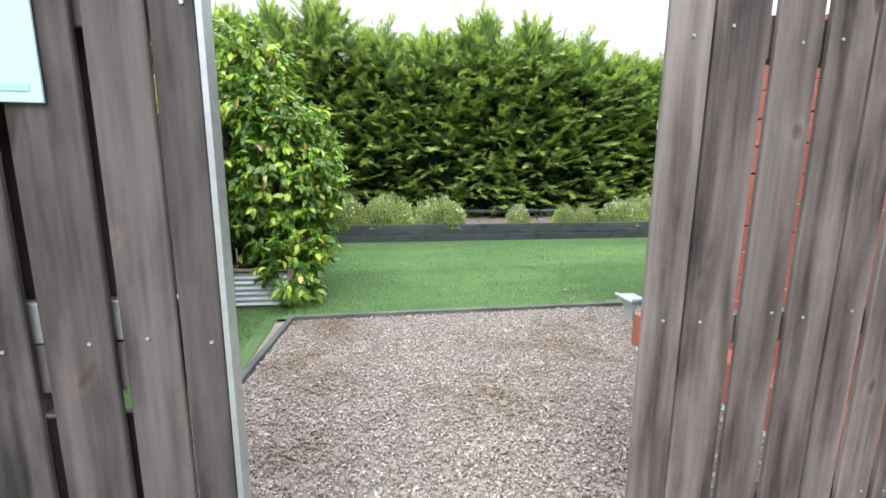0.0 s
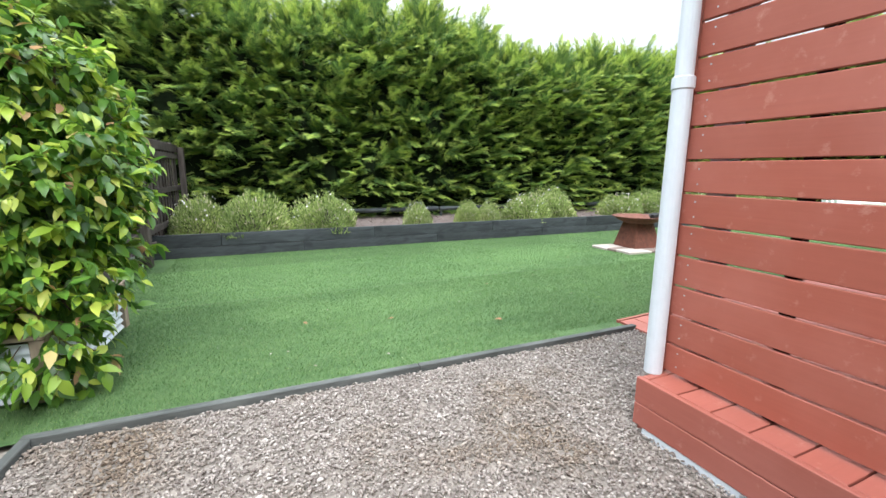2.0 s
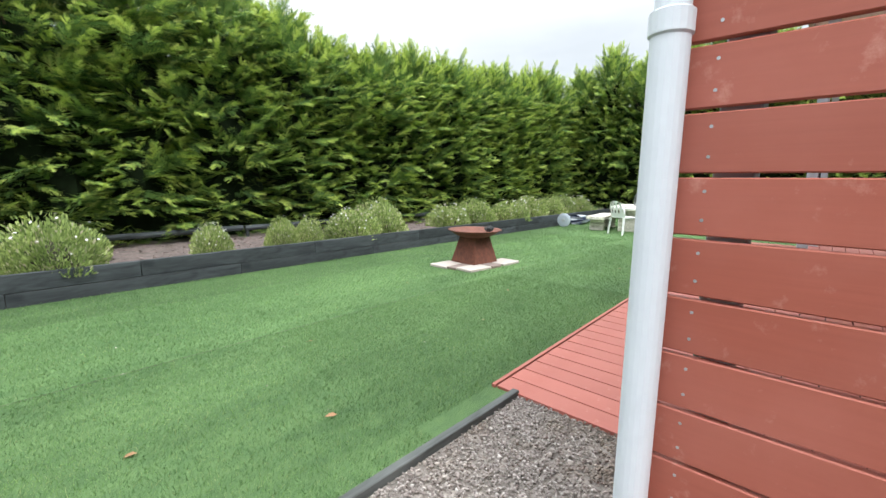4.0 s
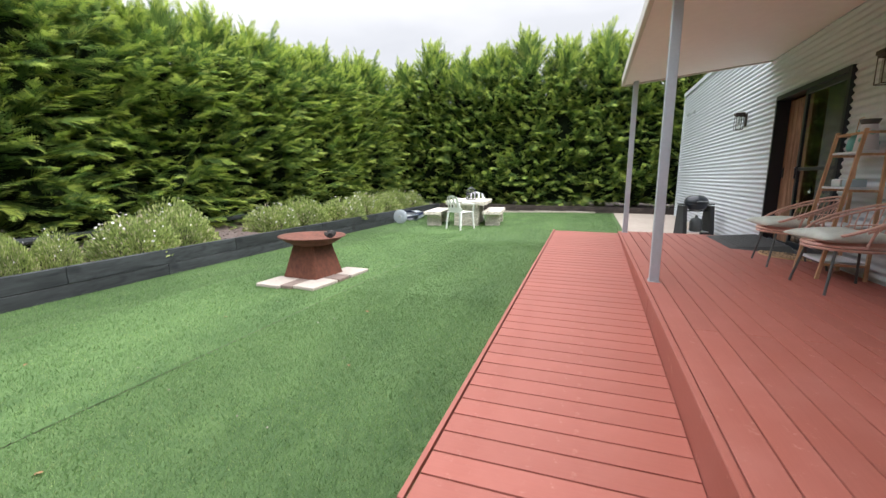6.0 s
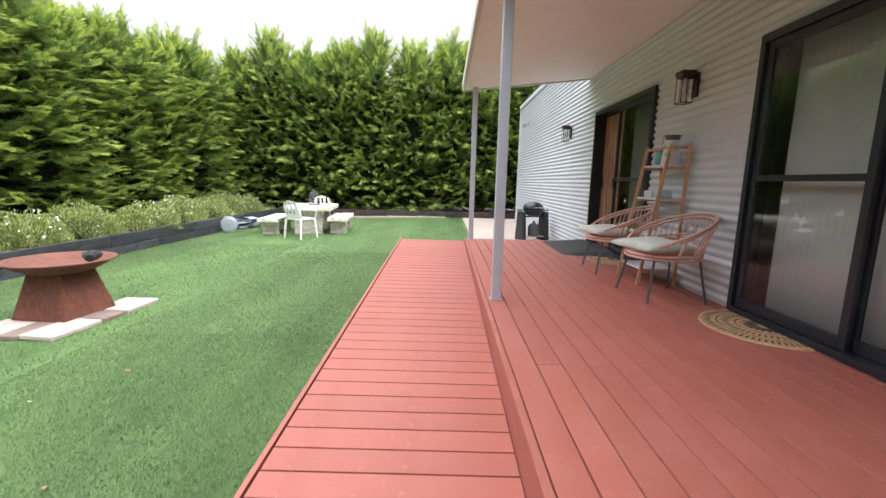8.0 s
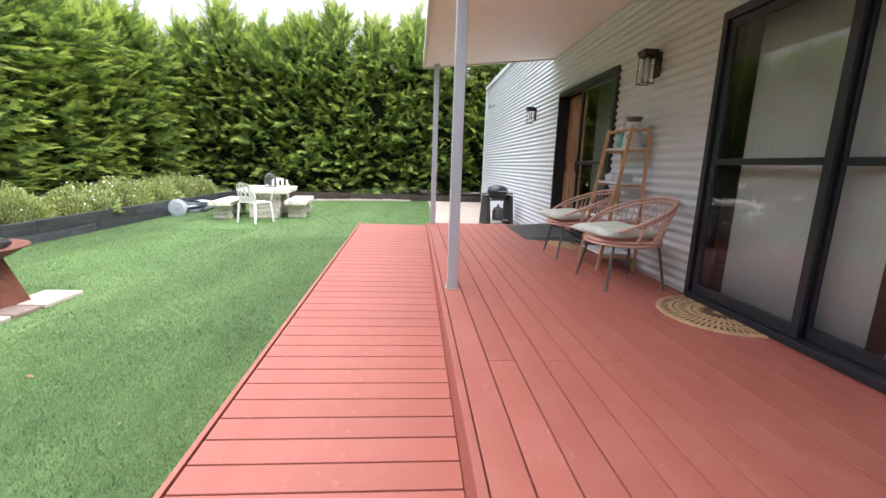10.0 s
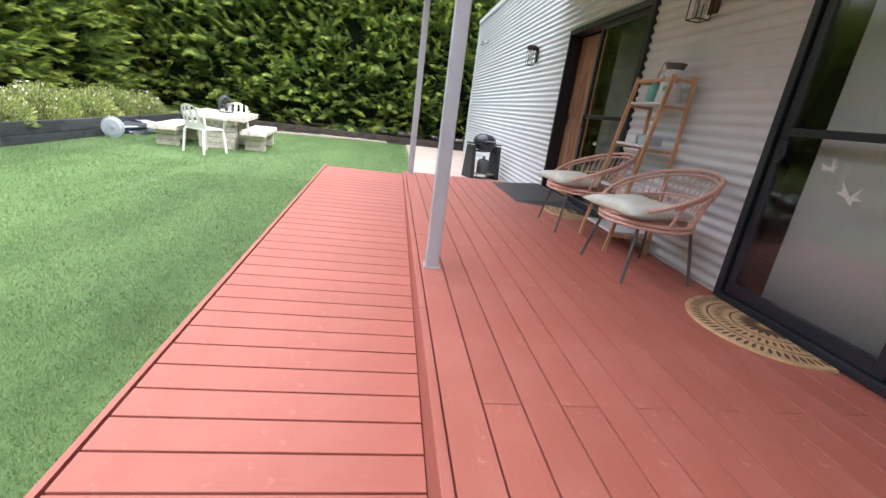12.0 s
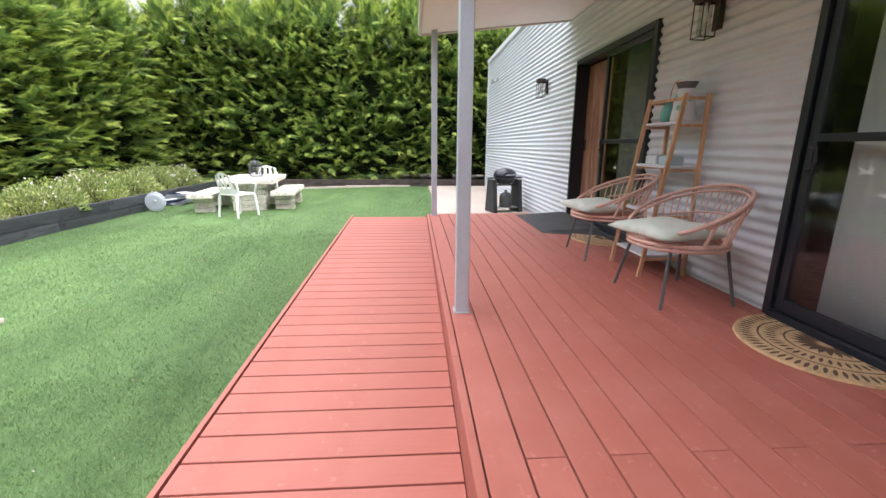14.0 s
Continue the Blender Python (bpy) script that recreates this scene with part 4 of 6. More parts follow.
def fence_run(name, label, x0, y0, x1, y1, top, post_at, side=1):
    """A paling fence: palings behind, rails and posts on the garden side."""
    L = math.hypot(x1 - x0, y1 - y0)
    a = math.degrees(math.atan2(y1 - y0, x1 - x0))
    g = tagged(new(name), label, "fence", kind="structure")
    g.matrix_basis = pose(x0, y0, 0, 0, 0, a)
    r = random.Random(8)
    k, u = 0, 0.0
    bm = bmesh.new()
    box(bm, 0, 0.1, 0, 0.014, -0.05, 1, 0.002)
    base = finish(bm, "paling", M_fence, g)
    first = True
    while u < L - 0.05:
        s = top + r.uniform(-0.012, 0.012)
        m = pose(u, 0.03 * side + (0.016 if k % 2 else 0) * side, 0, 0, 0, r.uniform(-0.5, 0.5)) @ Matrix.Diagonal((r.uniform(0.9, 1.05), 1, s, 1))
        if first:
            base.matrix_basis, first = m, False
        else:
            share(base.data, "paling", m, g)
        u += 0.088 + (r.uniform(0.012, 0.02) if r.random() < 0.16 else 0)
        k += 1
    for z0, z1 in ((0.0, 0.14), (0.26, 0.35), (0.8, 0.885), (top - 0.27, top - 0.18)):
        bm = bmesh.new()
        box(bm, 0, L, -0.012 * side if side < 0 else -0.012, 0.026 * side if side > 0 else 0.012, z0, z1, 0.005)
        finish(bm, "fence_rail", M_fence_rail, g)
    bm = bmesh.new()
    box(bm, 0, L, -0.008, 0.028 * side, top - 0.15, top - 0.02, 0.004)
    finish(bm, "top_board", M_fence, g)
    for p in post_at:
        bm = bmesh.new()
        box(bm, p - 0.05, p + 0.05, -0.11 * side, -0.014 * side, -0.1, top - 0.06, 0.008)
        finish(bm, "fence_post", M_fence, g)
    return g


fy0, fy1 = 2.36, 11.9
fence_run("fence_west", "weathered dark brown paling fence with rails and posts along the turf", FX + FS * (fy0 - 4.7), fy0, FX + FS * (fy1 - 4.7), fy1, 1.62, [0.06, 2.1, 4.5, 6.9, 9.5])
fence_run("fence_south", "dark brown paling fence joining the gate", -4.0, 2.42, -0.26, 2.42, 1.62, [0.2, 2.4, 3.68])
box_part("gate_post", M_fence, tagged(new("gate_post"), "square timber gate post at the house corner", "post"), (2.95, 3.05, 2.1, 2.2, -0.1, 1.85), 0.006)

# ---------------------------------------------------------------- conifer hedge
def frond_template(pairs=5):
    v = [(0.0, 0.0, 0.0)]
    f = []
    ax = [0]
    for k in range(1, pairs + 1):
        u = k / pairs
        v.append((0.0, u, -0.12 * u * u))
        ax.append(len(v) - 1)
        v.append((0.0, u - 0.5 / pairs, -0.12 * u * u))
    for k in range(pairs):
        u = (k + 0.5) / pairs
        w = 0.3 * (1 - u) ** 0.7 * (0.55 + 0.9 * min(1, u * 3)) * (0.75 if k % 2 else 1.15) + 0.025
        for s in (-1, 1):
            v.append((s * w, u + w * 1.25, -0.16 * u * u - 0.1 * w + 0.03 * s))
            f.append((ax[k], ax[k + 1] + 1, len(v) - 1) if s > 0 else (ax[k + 1] + 1, ax[k], len(v) - 1))
        f.append((ax[k + 1] + 1, ax[k + 1], len(v) - 1))
    return np.array(v), np.array(f)


FROND_V, FROND_F = frond_template()


def conifer(seed, height, radius, boughs, per):
    rg = np.random.default_rng(seed)
    pos, dirs, ups, size, tip = [], [], [], [], []
    for b in range(boughs + 46):
        front = rg.random() < 0.88
        a = rg.uniform(-math.pi, 0) if front else rg.uniform(0, math.pi)
        u = rg.random() ** 0.9
        z = 0.15 + u * (height - 0.25)
        taper = 1.0 if u < 0.78 else max(0.05, 1 - ((u - 0.78) / 0.24) ** 1.6)
        lump = 1 + 0.13 * math.sin(3 * a + 2.3 * z + seed) + 0.1 * math.sin(5 * a - 3.1 * z + 2 * seed)
        rr = radius * taper * lump * rg.choice([0.74, 0.92, 1.04, 1.2])
        out = np.array([math.cos(a), math.sin(a), 0.0])
        el = radians(rg.uniform(-18, 34)) + (0.6 if u > 0.87 else 0.0) + 0.15 * u
        d = out * math.cos(el) + np.array([0, 0, math.sin(el)])
        side = np.array([-math.sin(a), math.cos(a), 0.0])
        d = d + side * rg.uniform(-0.65, 0.65)
        d /= np.linalg.norm(d)
        length = rg.uniform(0.45, 0.95)
        if b >= boughs:  # upright leaders along the top
            d = np.array([rg.uniform(-0.35, 0.35), rg.uniform(-0.35, 0.35), 1.0])
            d /= np.linalg.norm(d)
            rr, z, length, el = radius * rg.uniform(0.0, 0.7), height * rg.uniform(0.84, 0.98), rg.uniform(0.45, 1.1), 1.3
        base = out * max(0.0, rr - 0.75 * length * math.cos(el)) + np.array([0, 0, z - 0.4 * length * math.sin(el)])
        nrm = np.cross(d, side)
        nrm = nrm * (1 if nrm[2] > 0 else -1) + rg.normal(size=3) * 0.3
        lat = np.cross(d, nrm)
        lat /= np.linalg.norm(lat)
        for k in range(per):
            t = (k + 0.5) / per
            s = -1 if k % 2 else 1
            sp = (1.05 - 0.75 * t) * rg.uniform(0.6, 1.1)
            sp *= 0.8
            q = d * math.cos(sp) + lat * s * math.sin(sp) + rg.normal(size=3) * 0.08
            pos.append(base + d * length * t + rg.normal(size=3) * 0.015)
            dirs.append(q)
            ups.append(nrm + rg.normal(size=3) * 0.16)
            size.append(length * (0.34 - 0.17 * t) * rg.uniform(0.75, 1.25))
            tip.append(t > 0.55 + 0.25 * rg.random())
    v, f = scatter(FROND_V, FROND_F, np.array(pos), axes(np.array(dirs), np.array(ups)), np.array(size))
    flags = np.repeat(np.array(tip, int), len(FROND_F))
    return array_mesh("crown", v, f, M_cypress, M_tip, flags)


# solid dark column added inside each cypress, stands for the shaded hollows
def core_mesh(height, radius, seed):
    bm = bmesh.new()
    n = 18
    rings = []
    for i in range(15):
        u = i / 14
        taper = 1.0 if u < 0.68 else max(0.04, 1 - ((u - 0.68) / 0.34) ** 1.35)
        ring = []
        for k in range(n):
            a = k * math.tau / n
            z = 0.25 + u * (height - 0.7)
            lump = 1 + 0.13 * math.sin(3 * a + 2.3 * z + seed) + 0.1 * math.sin(5 * a - 3.1 * z + 2 * seed)
            rr = radius * taper * lump * 0.66
            ring.append(bm.verts.new((rr * math.cos(a), rr * math.sin(a), z)))
        rings.append(ring)
    for a, b in zip(rings, rings[1:]):
        for k in range(n):
            bm.faces.new([a[k], a[(k + 1) % n], b[(k + 1) % n], b[k]])
    bm.faces.new(rings[0][::-1])
    bm.faces.new(rings[-1])
    me = bpy.data.meshes.new("shade_core")
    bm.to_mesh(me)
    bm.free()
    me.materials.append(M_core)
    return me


variants = []
for s in range(4):
    h0, r0 = 5.0, 1.2
    bm = bmesh.new()
    tube(bm, [(0, 0, -0.2), (0.03, 0.02, 1.5), (-0.02, 0, 3.0), (0, 0, 4.6)], [0.12, 0.1, 0.07, 0.02], 8)
    for k in range(9):
        a = k * 2.4
        z = 0.6 + 0.42 * k
        tube(bm, [(0, 0, z), (0.45 * math.cos(a), 0.45 * math.sin(a), z + 0.15), (0.8 * math.cos(a), 0.8 * math.sin(a), z + 0.4)], [0.04, 0.025, 0.01], 5)
    me = bpy.data.meshes.new("trunk")
    bm.to_mesh(me)
    bm.free()
    me.materials.append(M_bark)
    variants.append((conifer(20 + s, h0, r0, 500, 24), core_mesh(h0, r0, 20 + s), me))


def hedge_tree(x, y, height, turn, k, label):
    s = height / 5.0
    t = empty("cypress_tree", label, "tree", (x, y, ground_z(x, y)), turn, group="clipped cypress hedge")
    t.scale = (1.0 + 0.06 * math.sin(k * 3.7), 1.0 + 0.06 * math.cos(k * 2.9), s)
    crown, core, trunk = variants[k % 4]
    share(trunk, "trunk", Matrix(), t)
    share(crown, "crown", Matrix(), t)
    share(core, "shade_core", Matrix(), t)
    return t


hr = random.Random(3)
k = 0
x = -5.2
while x < 20.0:
    h = 5.1 if x < 1.5 else 4.95 if x < 7.5 else 4.5 if x < 14 else 5.2
    hedge_tree(x, 13.15 + hr.uniform(-0.12, 0.12), h + hr.uniform(-0.25, 0.3), hr.uniform(-22, 22), k, "tall dense dark green cypress in the hedge behind the garden bed")
    x += hr.uniform(1.2, 1.45)
    k += 1
y = 12.2
while y > -3.5:
    hedge_tree(20.35 + hr.uniform(-0.12, 0.12), y, 5.95 + hr.uniform(-0.35, 0.35), -90 + hr.uniform(-22, 22), k, "tall bright yellow-green cypress in the hedge closing the lawn")
    y -= hr.uniform(1.2, 1.45)
    k += 1

# ---------------------------------------------------------------- flowering shrubs
SHOOT_V = np.array([(-0.05, 0, 0), (0.05, 0, 0), (0.0, 0.55, 0.02), (-0.16, 0.45, 0.05), (0.17, 0.62, -0.04), (-0.1, 0.85, 0.03), (0.12, 1.0, -0.03), (0.0, 1.08, 0.0)])
SHOOT_F = np.array([(0, 1, 2), (0, 2, 3), (1, 4, 2), (2, 5, 3), (2, 4, 6), (2, 6, 7), (2, 7, 5)])


def shrub_mesh(seed, shoots, flowers):
    rg = np.random.default_rng(seed)
    d = rg.normal(size=(shoots, 3))
    d[:, 2] = np.abs(d[:, 2]) * 1.0 - 0.12
    d /= np.linalg.norm(d, axis=1, keepdims=True)
    ph = np.arctan2(d[:, 1], d[:, 0])
    lump = 1 + 0.16 * np.sin(3 * ph + seed) + 0.12 * np.sin(7 * ph + 4 * d[:, 2] + seed)
    rr = (0.5 + 0.5 * rg.random(shoots) ** 0.4) * lump
    pos = d * rr[:, None] * np.array([0.5, 0.5, 0.52])
    pos[:, 2] = np.maximum(pos[:, 2], 0.0)
    dd = d * 0.7 + rg.normal(size=d.shape) * 0.3 + (0, 0, 0.75)
    v, f = scatter(SHOOT_V, SHOOT_F, pos, axes(dd, rg.normal(size=d.shape)), rg.uniform(0.03, 0.066, shoots))
    leaves = array_mesh("foliage", v, f, M_shrub)
    a = np.linspace(0, math.tau, 7)[:-1]
    pv = np.concatenate([[(0, 0, 0.15)], np.stack([np.cos(a), np.sin(a), 0 * a], 1)])
    pf = np.array([(0, 1 + i, 1 + (i + 1) % 6) for i in range(6)])
    fd = rg.normal(size=(flowers, 3))
    fd[:, 2] = np.abs(fd[:, 2]) + 0.4
    fd /= np.linalg.norm(fd, axis=1, keepdims=True)
    v, f = scatter(pv, pf, fd * np.array([0.53, 0.53, 0.62]) * rg.uniform(0.95, 1.15, (flowers, 1)), axes(rg.normal(size=fd.shape), fd), rg.uniform(0.01, 0.018, flowers))
    return leaves, array_mesh("blossom", v, f, M_flower)


# plain dark brown dome that fills the middle of every shrub
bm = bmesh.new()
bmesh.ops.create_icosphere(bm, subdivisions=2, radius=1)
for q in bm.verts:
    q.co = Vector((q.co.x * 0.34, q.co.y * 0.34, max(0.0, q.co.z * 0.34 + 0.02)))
core_shrub = bpy.data.meshes.new("inner_dome")
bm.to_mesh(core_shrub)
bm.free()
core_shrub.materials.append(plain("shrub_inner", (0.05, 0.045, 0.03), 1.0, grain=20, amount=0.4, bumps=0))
shrubs = [shrub_mesh(60 + s, 8500, (60, 10, 26)[s]) for s in range(3)]


def shrub(x, y, w, h, k, label, blooms=True):
    t = empty("flowering_shrub", label, "shrub", (x, y, 0.12), k * 57.0, group="shrubs in the garden bed")
    t.scale = (w, w, h * 1.22)
    share(shrubs[k % 3][0], "foliage", Matrix(), t)
    share(core_shrub, "inner_dome", Matrix(), t)
    if blooms:
        tagged(share(shrubs[k % 3][1], "blossom", Matrix(), t), kind="stuff")


SHRUBS = [(0.75, 10.75, 0.8, 0.85), (1.55, 10.5, 1.1, 0.9), (2.75, 10.5, 1.1, 0.85), (4.5, 10.4, 0.5, 0.6), (5.6, 10.4, 0.5, 0.62), (6.05, 10.4, 0.45, 0.6), (7.0, 10.45, 0.95, 0.75), (7.8, 10.5, 0.9, 0.8),
          (8.2, 11.1, 1.0, 0.9), (9.9, 10.5, 0.95, 0.72), (10.95, 10.6, 1.05, 0.8), (12.3, 10.5, 1.15, 0.72), (13.6, 10.65, 1.1, 0.85), (14.8, 10.6, 1.2, 0.75), (16.0, 10.75, 1.05, 0.85), (17.15, 10.7, 1.1, 0.75)]
for k, (x, y, w, h) in enumerate(SHRUBS):
    shrub(x, y, w, h, k, "small pale green flowering shrub in bark mulch" if w < 0.8 else "rounded grey-green flowering shrub above the sleeper wall")

# ---------------------------------------------------------------- leafy tree in the planter
planter = empty("corrugated_planter", "white corrugated steel planter box with timber corners beside the fence", "planter", (-0.02, 5.37, 0), -math.degrees(math.atan(FS)))
PW, PL, PH = 0.6, 1.15, 0.34
for x0, x1, y0, y1 in ((0, 0.045, 0, 0.045), (PW - 0.045, PW, 0, 0.045), (0, 0.045, PL - 0.045, PL), (PW - 0.045, PW, PL - 0.045, PL)):
    box_part("corner_post", M_planterwood, planter, (x0 - 0.012, x1 + 0.012, y0 - 0.012, y1 + 0.012, 0, PH), 0.004)


def planter_side(p, q, nx, ny):
    bm = bmesh.new()
    prev = None
    for i in range(49):
        z = 0.012 + (PH - 0.03) * i / 48
        o = 0.009 * math.cos(i / 8 * math.tau)
        cur = [bm.verts.new((p[0] + nx * o, p[1] + ny * o, z)), bm.verts.new((q[0] + nx * o, q[1] + ny * o, z))]
        if prev:
            bm.faces.new([prev[0], prev[1], cur[1], cur[0]])
        prev = cur
    finish(bm, "corrugated_side", M_white, planter, smooth=True)


planter_side((0.05, 0.012), (PW - 0.05, 0.012), 0, -1)
planter_side((0.05, PL - 0.012), (PW - 0.05, PL - 0.012), 0, 1)
planter_side((PW - 0.012, 0.05), (PW - 0.012, PL - 0.05), 1, 0)
planter_side((0.012, 0.05), (0.012, PL - 0.05), -1, 0)
bm = bmesh.new()
box(bm, -0.02, PW + 0.02, -0.02, 0.05, PH, PH + 0.02, 0.003)
box(bm, -0.02, PW + 0.02, PL - 0.05, PL + 0.02, PH, PH + 0.02, 0.003)
box(bm, -0.02, 0.05, 0.051, PL - 0.051, PH, PH + 0.02, 0.003)
box(bm, PW - 0.05, PW + 0.02, 0.051, PL - 0.051, PH, PH + 0.02, 0.003)
finish(bm, "timber_rim", M_planterwood, planter)
box_part("potting_soil", M_mulch, planter, (0.03, PW - 0.03, 0.03, PL - 0.03, 0.1, PH - 0.03))

LEAF_V = np.array([(0, 0, 0), (0.24, 0.34, 0.07), (0.19, 0.68, 0.03), (0, 1.05, -0.14), (-0.19, 0.68, 0.03), (-0.24, 0.34, 0.07), (0, 0.4, 0.0), (0, 0.75, -0.04)])
LEAF_F = np.array([(0, 1, 6), (1, 2, 7), (1, 7, 6), (2, 3, 7), (0, 6, 5), (6, 7, 5), (5, 7, 4), (7, 3, 4)])


def leafy_tree(name, label, base, blobs, limbs, twigs, seed, size=(0.06, 0.1), leaf=M_leaf):
    """blobs: (x, y, z, rx, ry, rz, share of twigs); every twig carries a drooping spray of leaves."""
    rg = np.random.default_rng(seed)
    t = empty(name, label, "tree", base)
    bm = bmesh.new()
    for pts, r in limbs:
        tube(bm, pts, [r * (1 - 0.8 * i / (len(pts) - 1)) for i in range(len(pts))], 8)
    finish(bm, "trunk", M_bark, t, smooth=True)
    pos, dirs, ups, sc = [], [], [], []
    tw = bmesh.new()
    for bx, by, bz, rx, ry, rz, share_of in blobs:
        for q in range(int(twigs * share_of)):
            d = rg.normal(size=3)
            d /= np.linalg.norm(d)
            rr = rg.uniform(0.35, 1.0) ** 0.45
            c = np.array([bx, by, bz]) + d * rr * np.array([rx, ry, rz])
            if name == "leafy_tree" and c[2] < 1.35:
                c[0] = max(c[0], -0.3)  # the fence holds the low branches back
            out = d + np.array([0, 0, -0.25]) + rg.normal(size=3) * 0.35
            out /= np.linalg.norm(out)
            ln = rg.uniform(0.1, 0.24)
            if q % 3 == 0:
                rod(tw, tuple(c - out * ln * 0.6), tuple(c + out * ln), 0.0035, 0.0015, 4, False)
            for j in range(9):
                u = (j + 0.6) / 9
                s = rg.normal(size=3)
                ld = out * 0.75 + s * 0.6 + np.array([0, 0, -0.6])
                pos.append(c + out * ln * u)
                dirs.append(ld)
                ups.append(np.array([0, 0, 1.0]) + rg.normal(size=3) * 0.4 + out * 0.4)
                sc.append(rg.uniform(*size))
    tagged(finish(tw, "twig_growth", M_bark, t), kind="stuff")
    v, f = scatter(LEAF_V, LEAF_F, np.array(pos), axes(np.array(dirs), np.array(ups)), np.array(sc))
    share(array_mesh("crown", v, f, leaf), "crown", Matrix(), t)
    return t


leafy_tree("leafy_tree", "bushy glossy-leaved tree with coppery new leaves in the planter", (0.35, 5.9, 0.3),
           [(-0.02, -0.1, 0.8, 0.6, 0.5, 0.36, 0.32), (0.02, 0.0, 1.3, 0.44, 0.4, 0.36, 0.19), (-0.2, 0.05, 1.72, 0.33, 0.34, 0.36, 0.14), (-0.22, 0.05, 2.1, 0.24, 0.24, 0.24, 0.05), (0.1, -0.2, 0.42, 0.42, 0.4, 0.3, 0.14), (0.2, -0.5, 0.04, 0.16, 0.14, 0.24, 0.05), (-0.5, 0.15, 1.55, 0.3, 0.4, 0.2, 0.06), (0.42, -0.05, 1.0, 0.18, 0.3, 0.25, 0.05)],
           [([(0, 0, -0.1), (0.02, 0.02, 0.5), (-0.03, 0.0, 1.1), (-0.1, 0.03, 1.7), (-0.2, 0, 2.1)], 0.04), ([(0, 0, 0.3), (0.2, -0.1, 0.6), (0.38, -0.15, 0.9)], 0.025),
            ([(0, 0, 0.2), (-0.2, 0.1, 0.6), (-0.35, 0.15, 1.0)], 0.025), ([(0, 0, 0.8), (0.2, 0.1, 1.2), (0.25, 0.1, 1.6)], 0.02), ([(0, 0, 0.2), (0.15, -0.3, 0.3), (0.22, -0.5, 0.1)], 0.02)],
           1450, 7, (0.07, 0.115))
leafy_tree("creeping_tree", "yellow-green leafy branches spilling over the fence top", (-0.75, 4.7, 0.0),
           [(0.25, 0.0, 1.69, 0.22, 0.9, 0.1, 0.5), (0.38, 1.0, 1.8, 0.27, 0.6, 0.17, 0.5)],
           [([(0, 0, -0.1), (0.0, 0.1, 0.9), (0.05, 0.2, 1.7)], 0.04), ([(0, 0.1, 0.9), (0.1, 0.7, 1.5), (0.2, 1.3, 1.9)], 0.03)],
           620, 9, (0.05, 0.085), M_leaf_yellow)

# ---------------------------------------------------------------- fire pit on pavers
FP = (7.44, 7.79)
FZ = ground_z(*FP)
pavers = [(7.04, 8.0, 0.42, 0.34, M_paver), (7.04, 7.74, 0.4, 0.17, M_brick), (7.06, 7.49, 0.44, 0.3, M_paver), (7.4, 7.46, 0.21, 0.3, M_brick), (7.75, 7.46, 0.42, 0.34, M_paver)]
for k, (x, y, a, b, m) in enumerate(pavers):
    bm = bmesh.new()
    box(bm, -a / 2, a / 2, -b / 2, b / 2, 0, 0.04, 0.006)
    ob = finish(bm, "paver", m)
    ob.matrix_basis = pose(x, y, ground_z(x, y) + 0.002, 0, 0, -3 + 3 * math.sin(k * 2.2))
    tagged(ob, "square cream concrete paver under the fire pit" if m is M_paver else "grey-brown paver brick laid under the fire pit", "paver", "pavers round the fire pit")
fire = empty("fire_pit", "rusty steel fire bowl on a tapered square pedestal", "fire pit", (FP[0], FP[1], FZ + 0.042), -6)
fire.scale = (0.84, 0.84, 0.93)
bm = bmesh.new()
prof = [(0.31, 0.0), (0.2, 0.42)]
lo = [bm.verts.new((sx * 0.31, sy * 0.31, 0.0)) for sx, sy in ((-1, -1), (1, -1), (1, 1), (-1, 1))]
hi = [bm.verts.new((sx * 0.2, sy * 0.2, 0.43)) for sx, sy in ((-1, -1), (1, -1), (1, 1), (-1, 1))]
for k in range(4):
    bm.faces.new([lo[k], lo[(k + 1) % 4], hi[(k + 1) % 4], hi[k]])
bm.faces.new(lo[::-1])
bm.faces.new(hi)
bmesh.ops.bevel(bm, geom=bm.edges[:], offset=0.006, segments=2, affect="EDGES")
finish(bm, "pedestal", M_rust, fire)
bm = bmesh.new()
lathe(bm, [(0.2, 0.415), (0.3, 0.44), (0.42, 0.5), (0.46, 0.535), (0.5, 0.54), (0.5, 0.55), (0.45, 0.548), (0.36, 0.5), (0.2, 0.47), (0.02, 0.462)], 40)
finish(bm, "fire_bowl", M_rust, fire, smooth=True)
log = empty("charred_log", "charred black chunk of wood lying on the fire bowl", "firewood", (FP[0] + 0.1, FP[1] - 0.22, FZ + 0.042 + 0.478), 25)
bm = bmesh.new()
tube(bm, [(-0.11, 0, 0.04), (-0.05, 0.01, 0.055), (0.04, 0, 0.05), (0.11, -0.015, 0.04)], [0.035, 0.05, 0.048, 0.03], 9)
finish(bm, "log_body", M_char, log)
bm = bmesh.new()
tube(bm, [(-0.02, 0.04, 0.02), (0.05, 0.08, 0.04), (0.1, 0.1, 0.06)], [0.02, 0.022, 0.01], 7)
finish(bm, "log_branch", M_char, log)

# ---------------------------------------------------------------- pallet table, benches, plastic chairs
def slatted(parent, name, x0, x1, y0, y1, z0, z1, n, along="x"):
    for k in range(n):
        g = 0.008
        if along == "x":
            a = y0 + (y1 - y0) * k / n
            b = y0 + (y1 - y0) * (k + 1) / n
            box_part(name, M_pallet, parent, (x0, x1, a + g / 2, b - g / 2, z0, z1), 0.004)
        else:
            a = z0 + (z1 - z0) * k / n
            b = z0 + (z1 - z0) * (k + 1) / n
            box_part(name, M_pallet, parent, (x0, x1, y0, y1, a + g, b - g), 0.004)


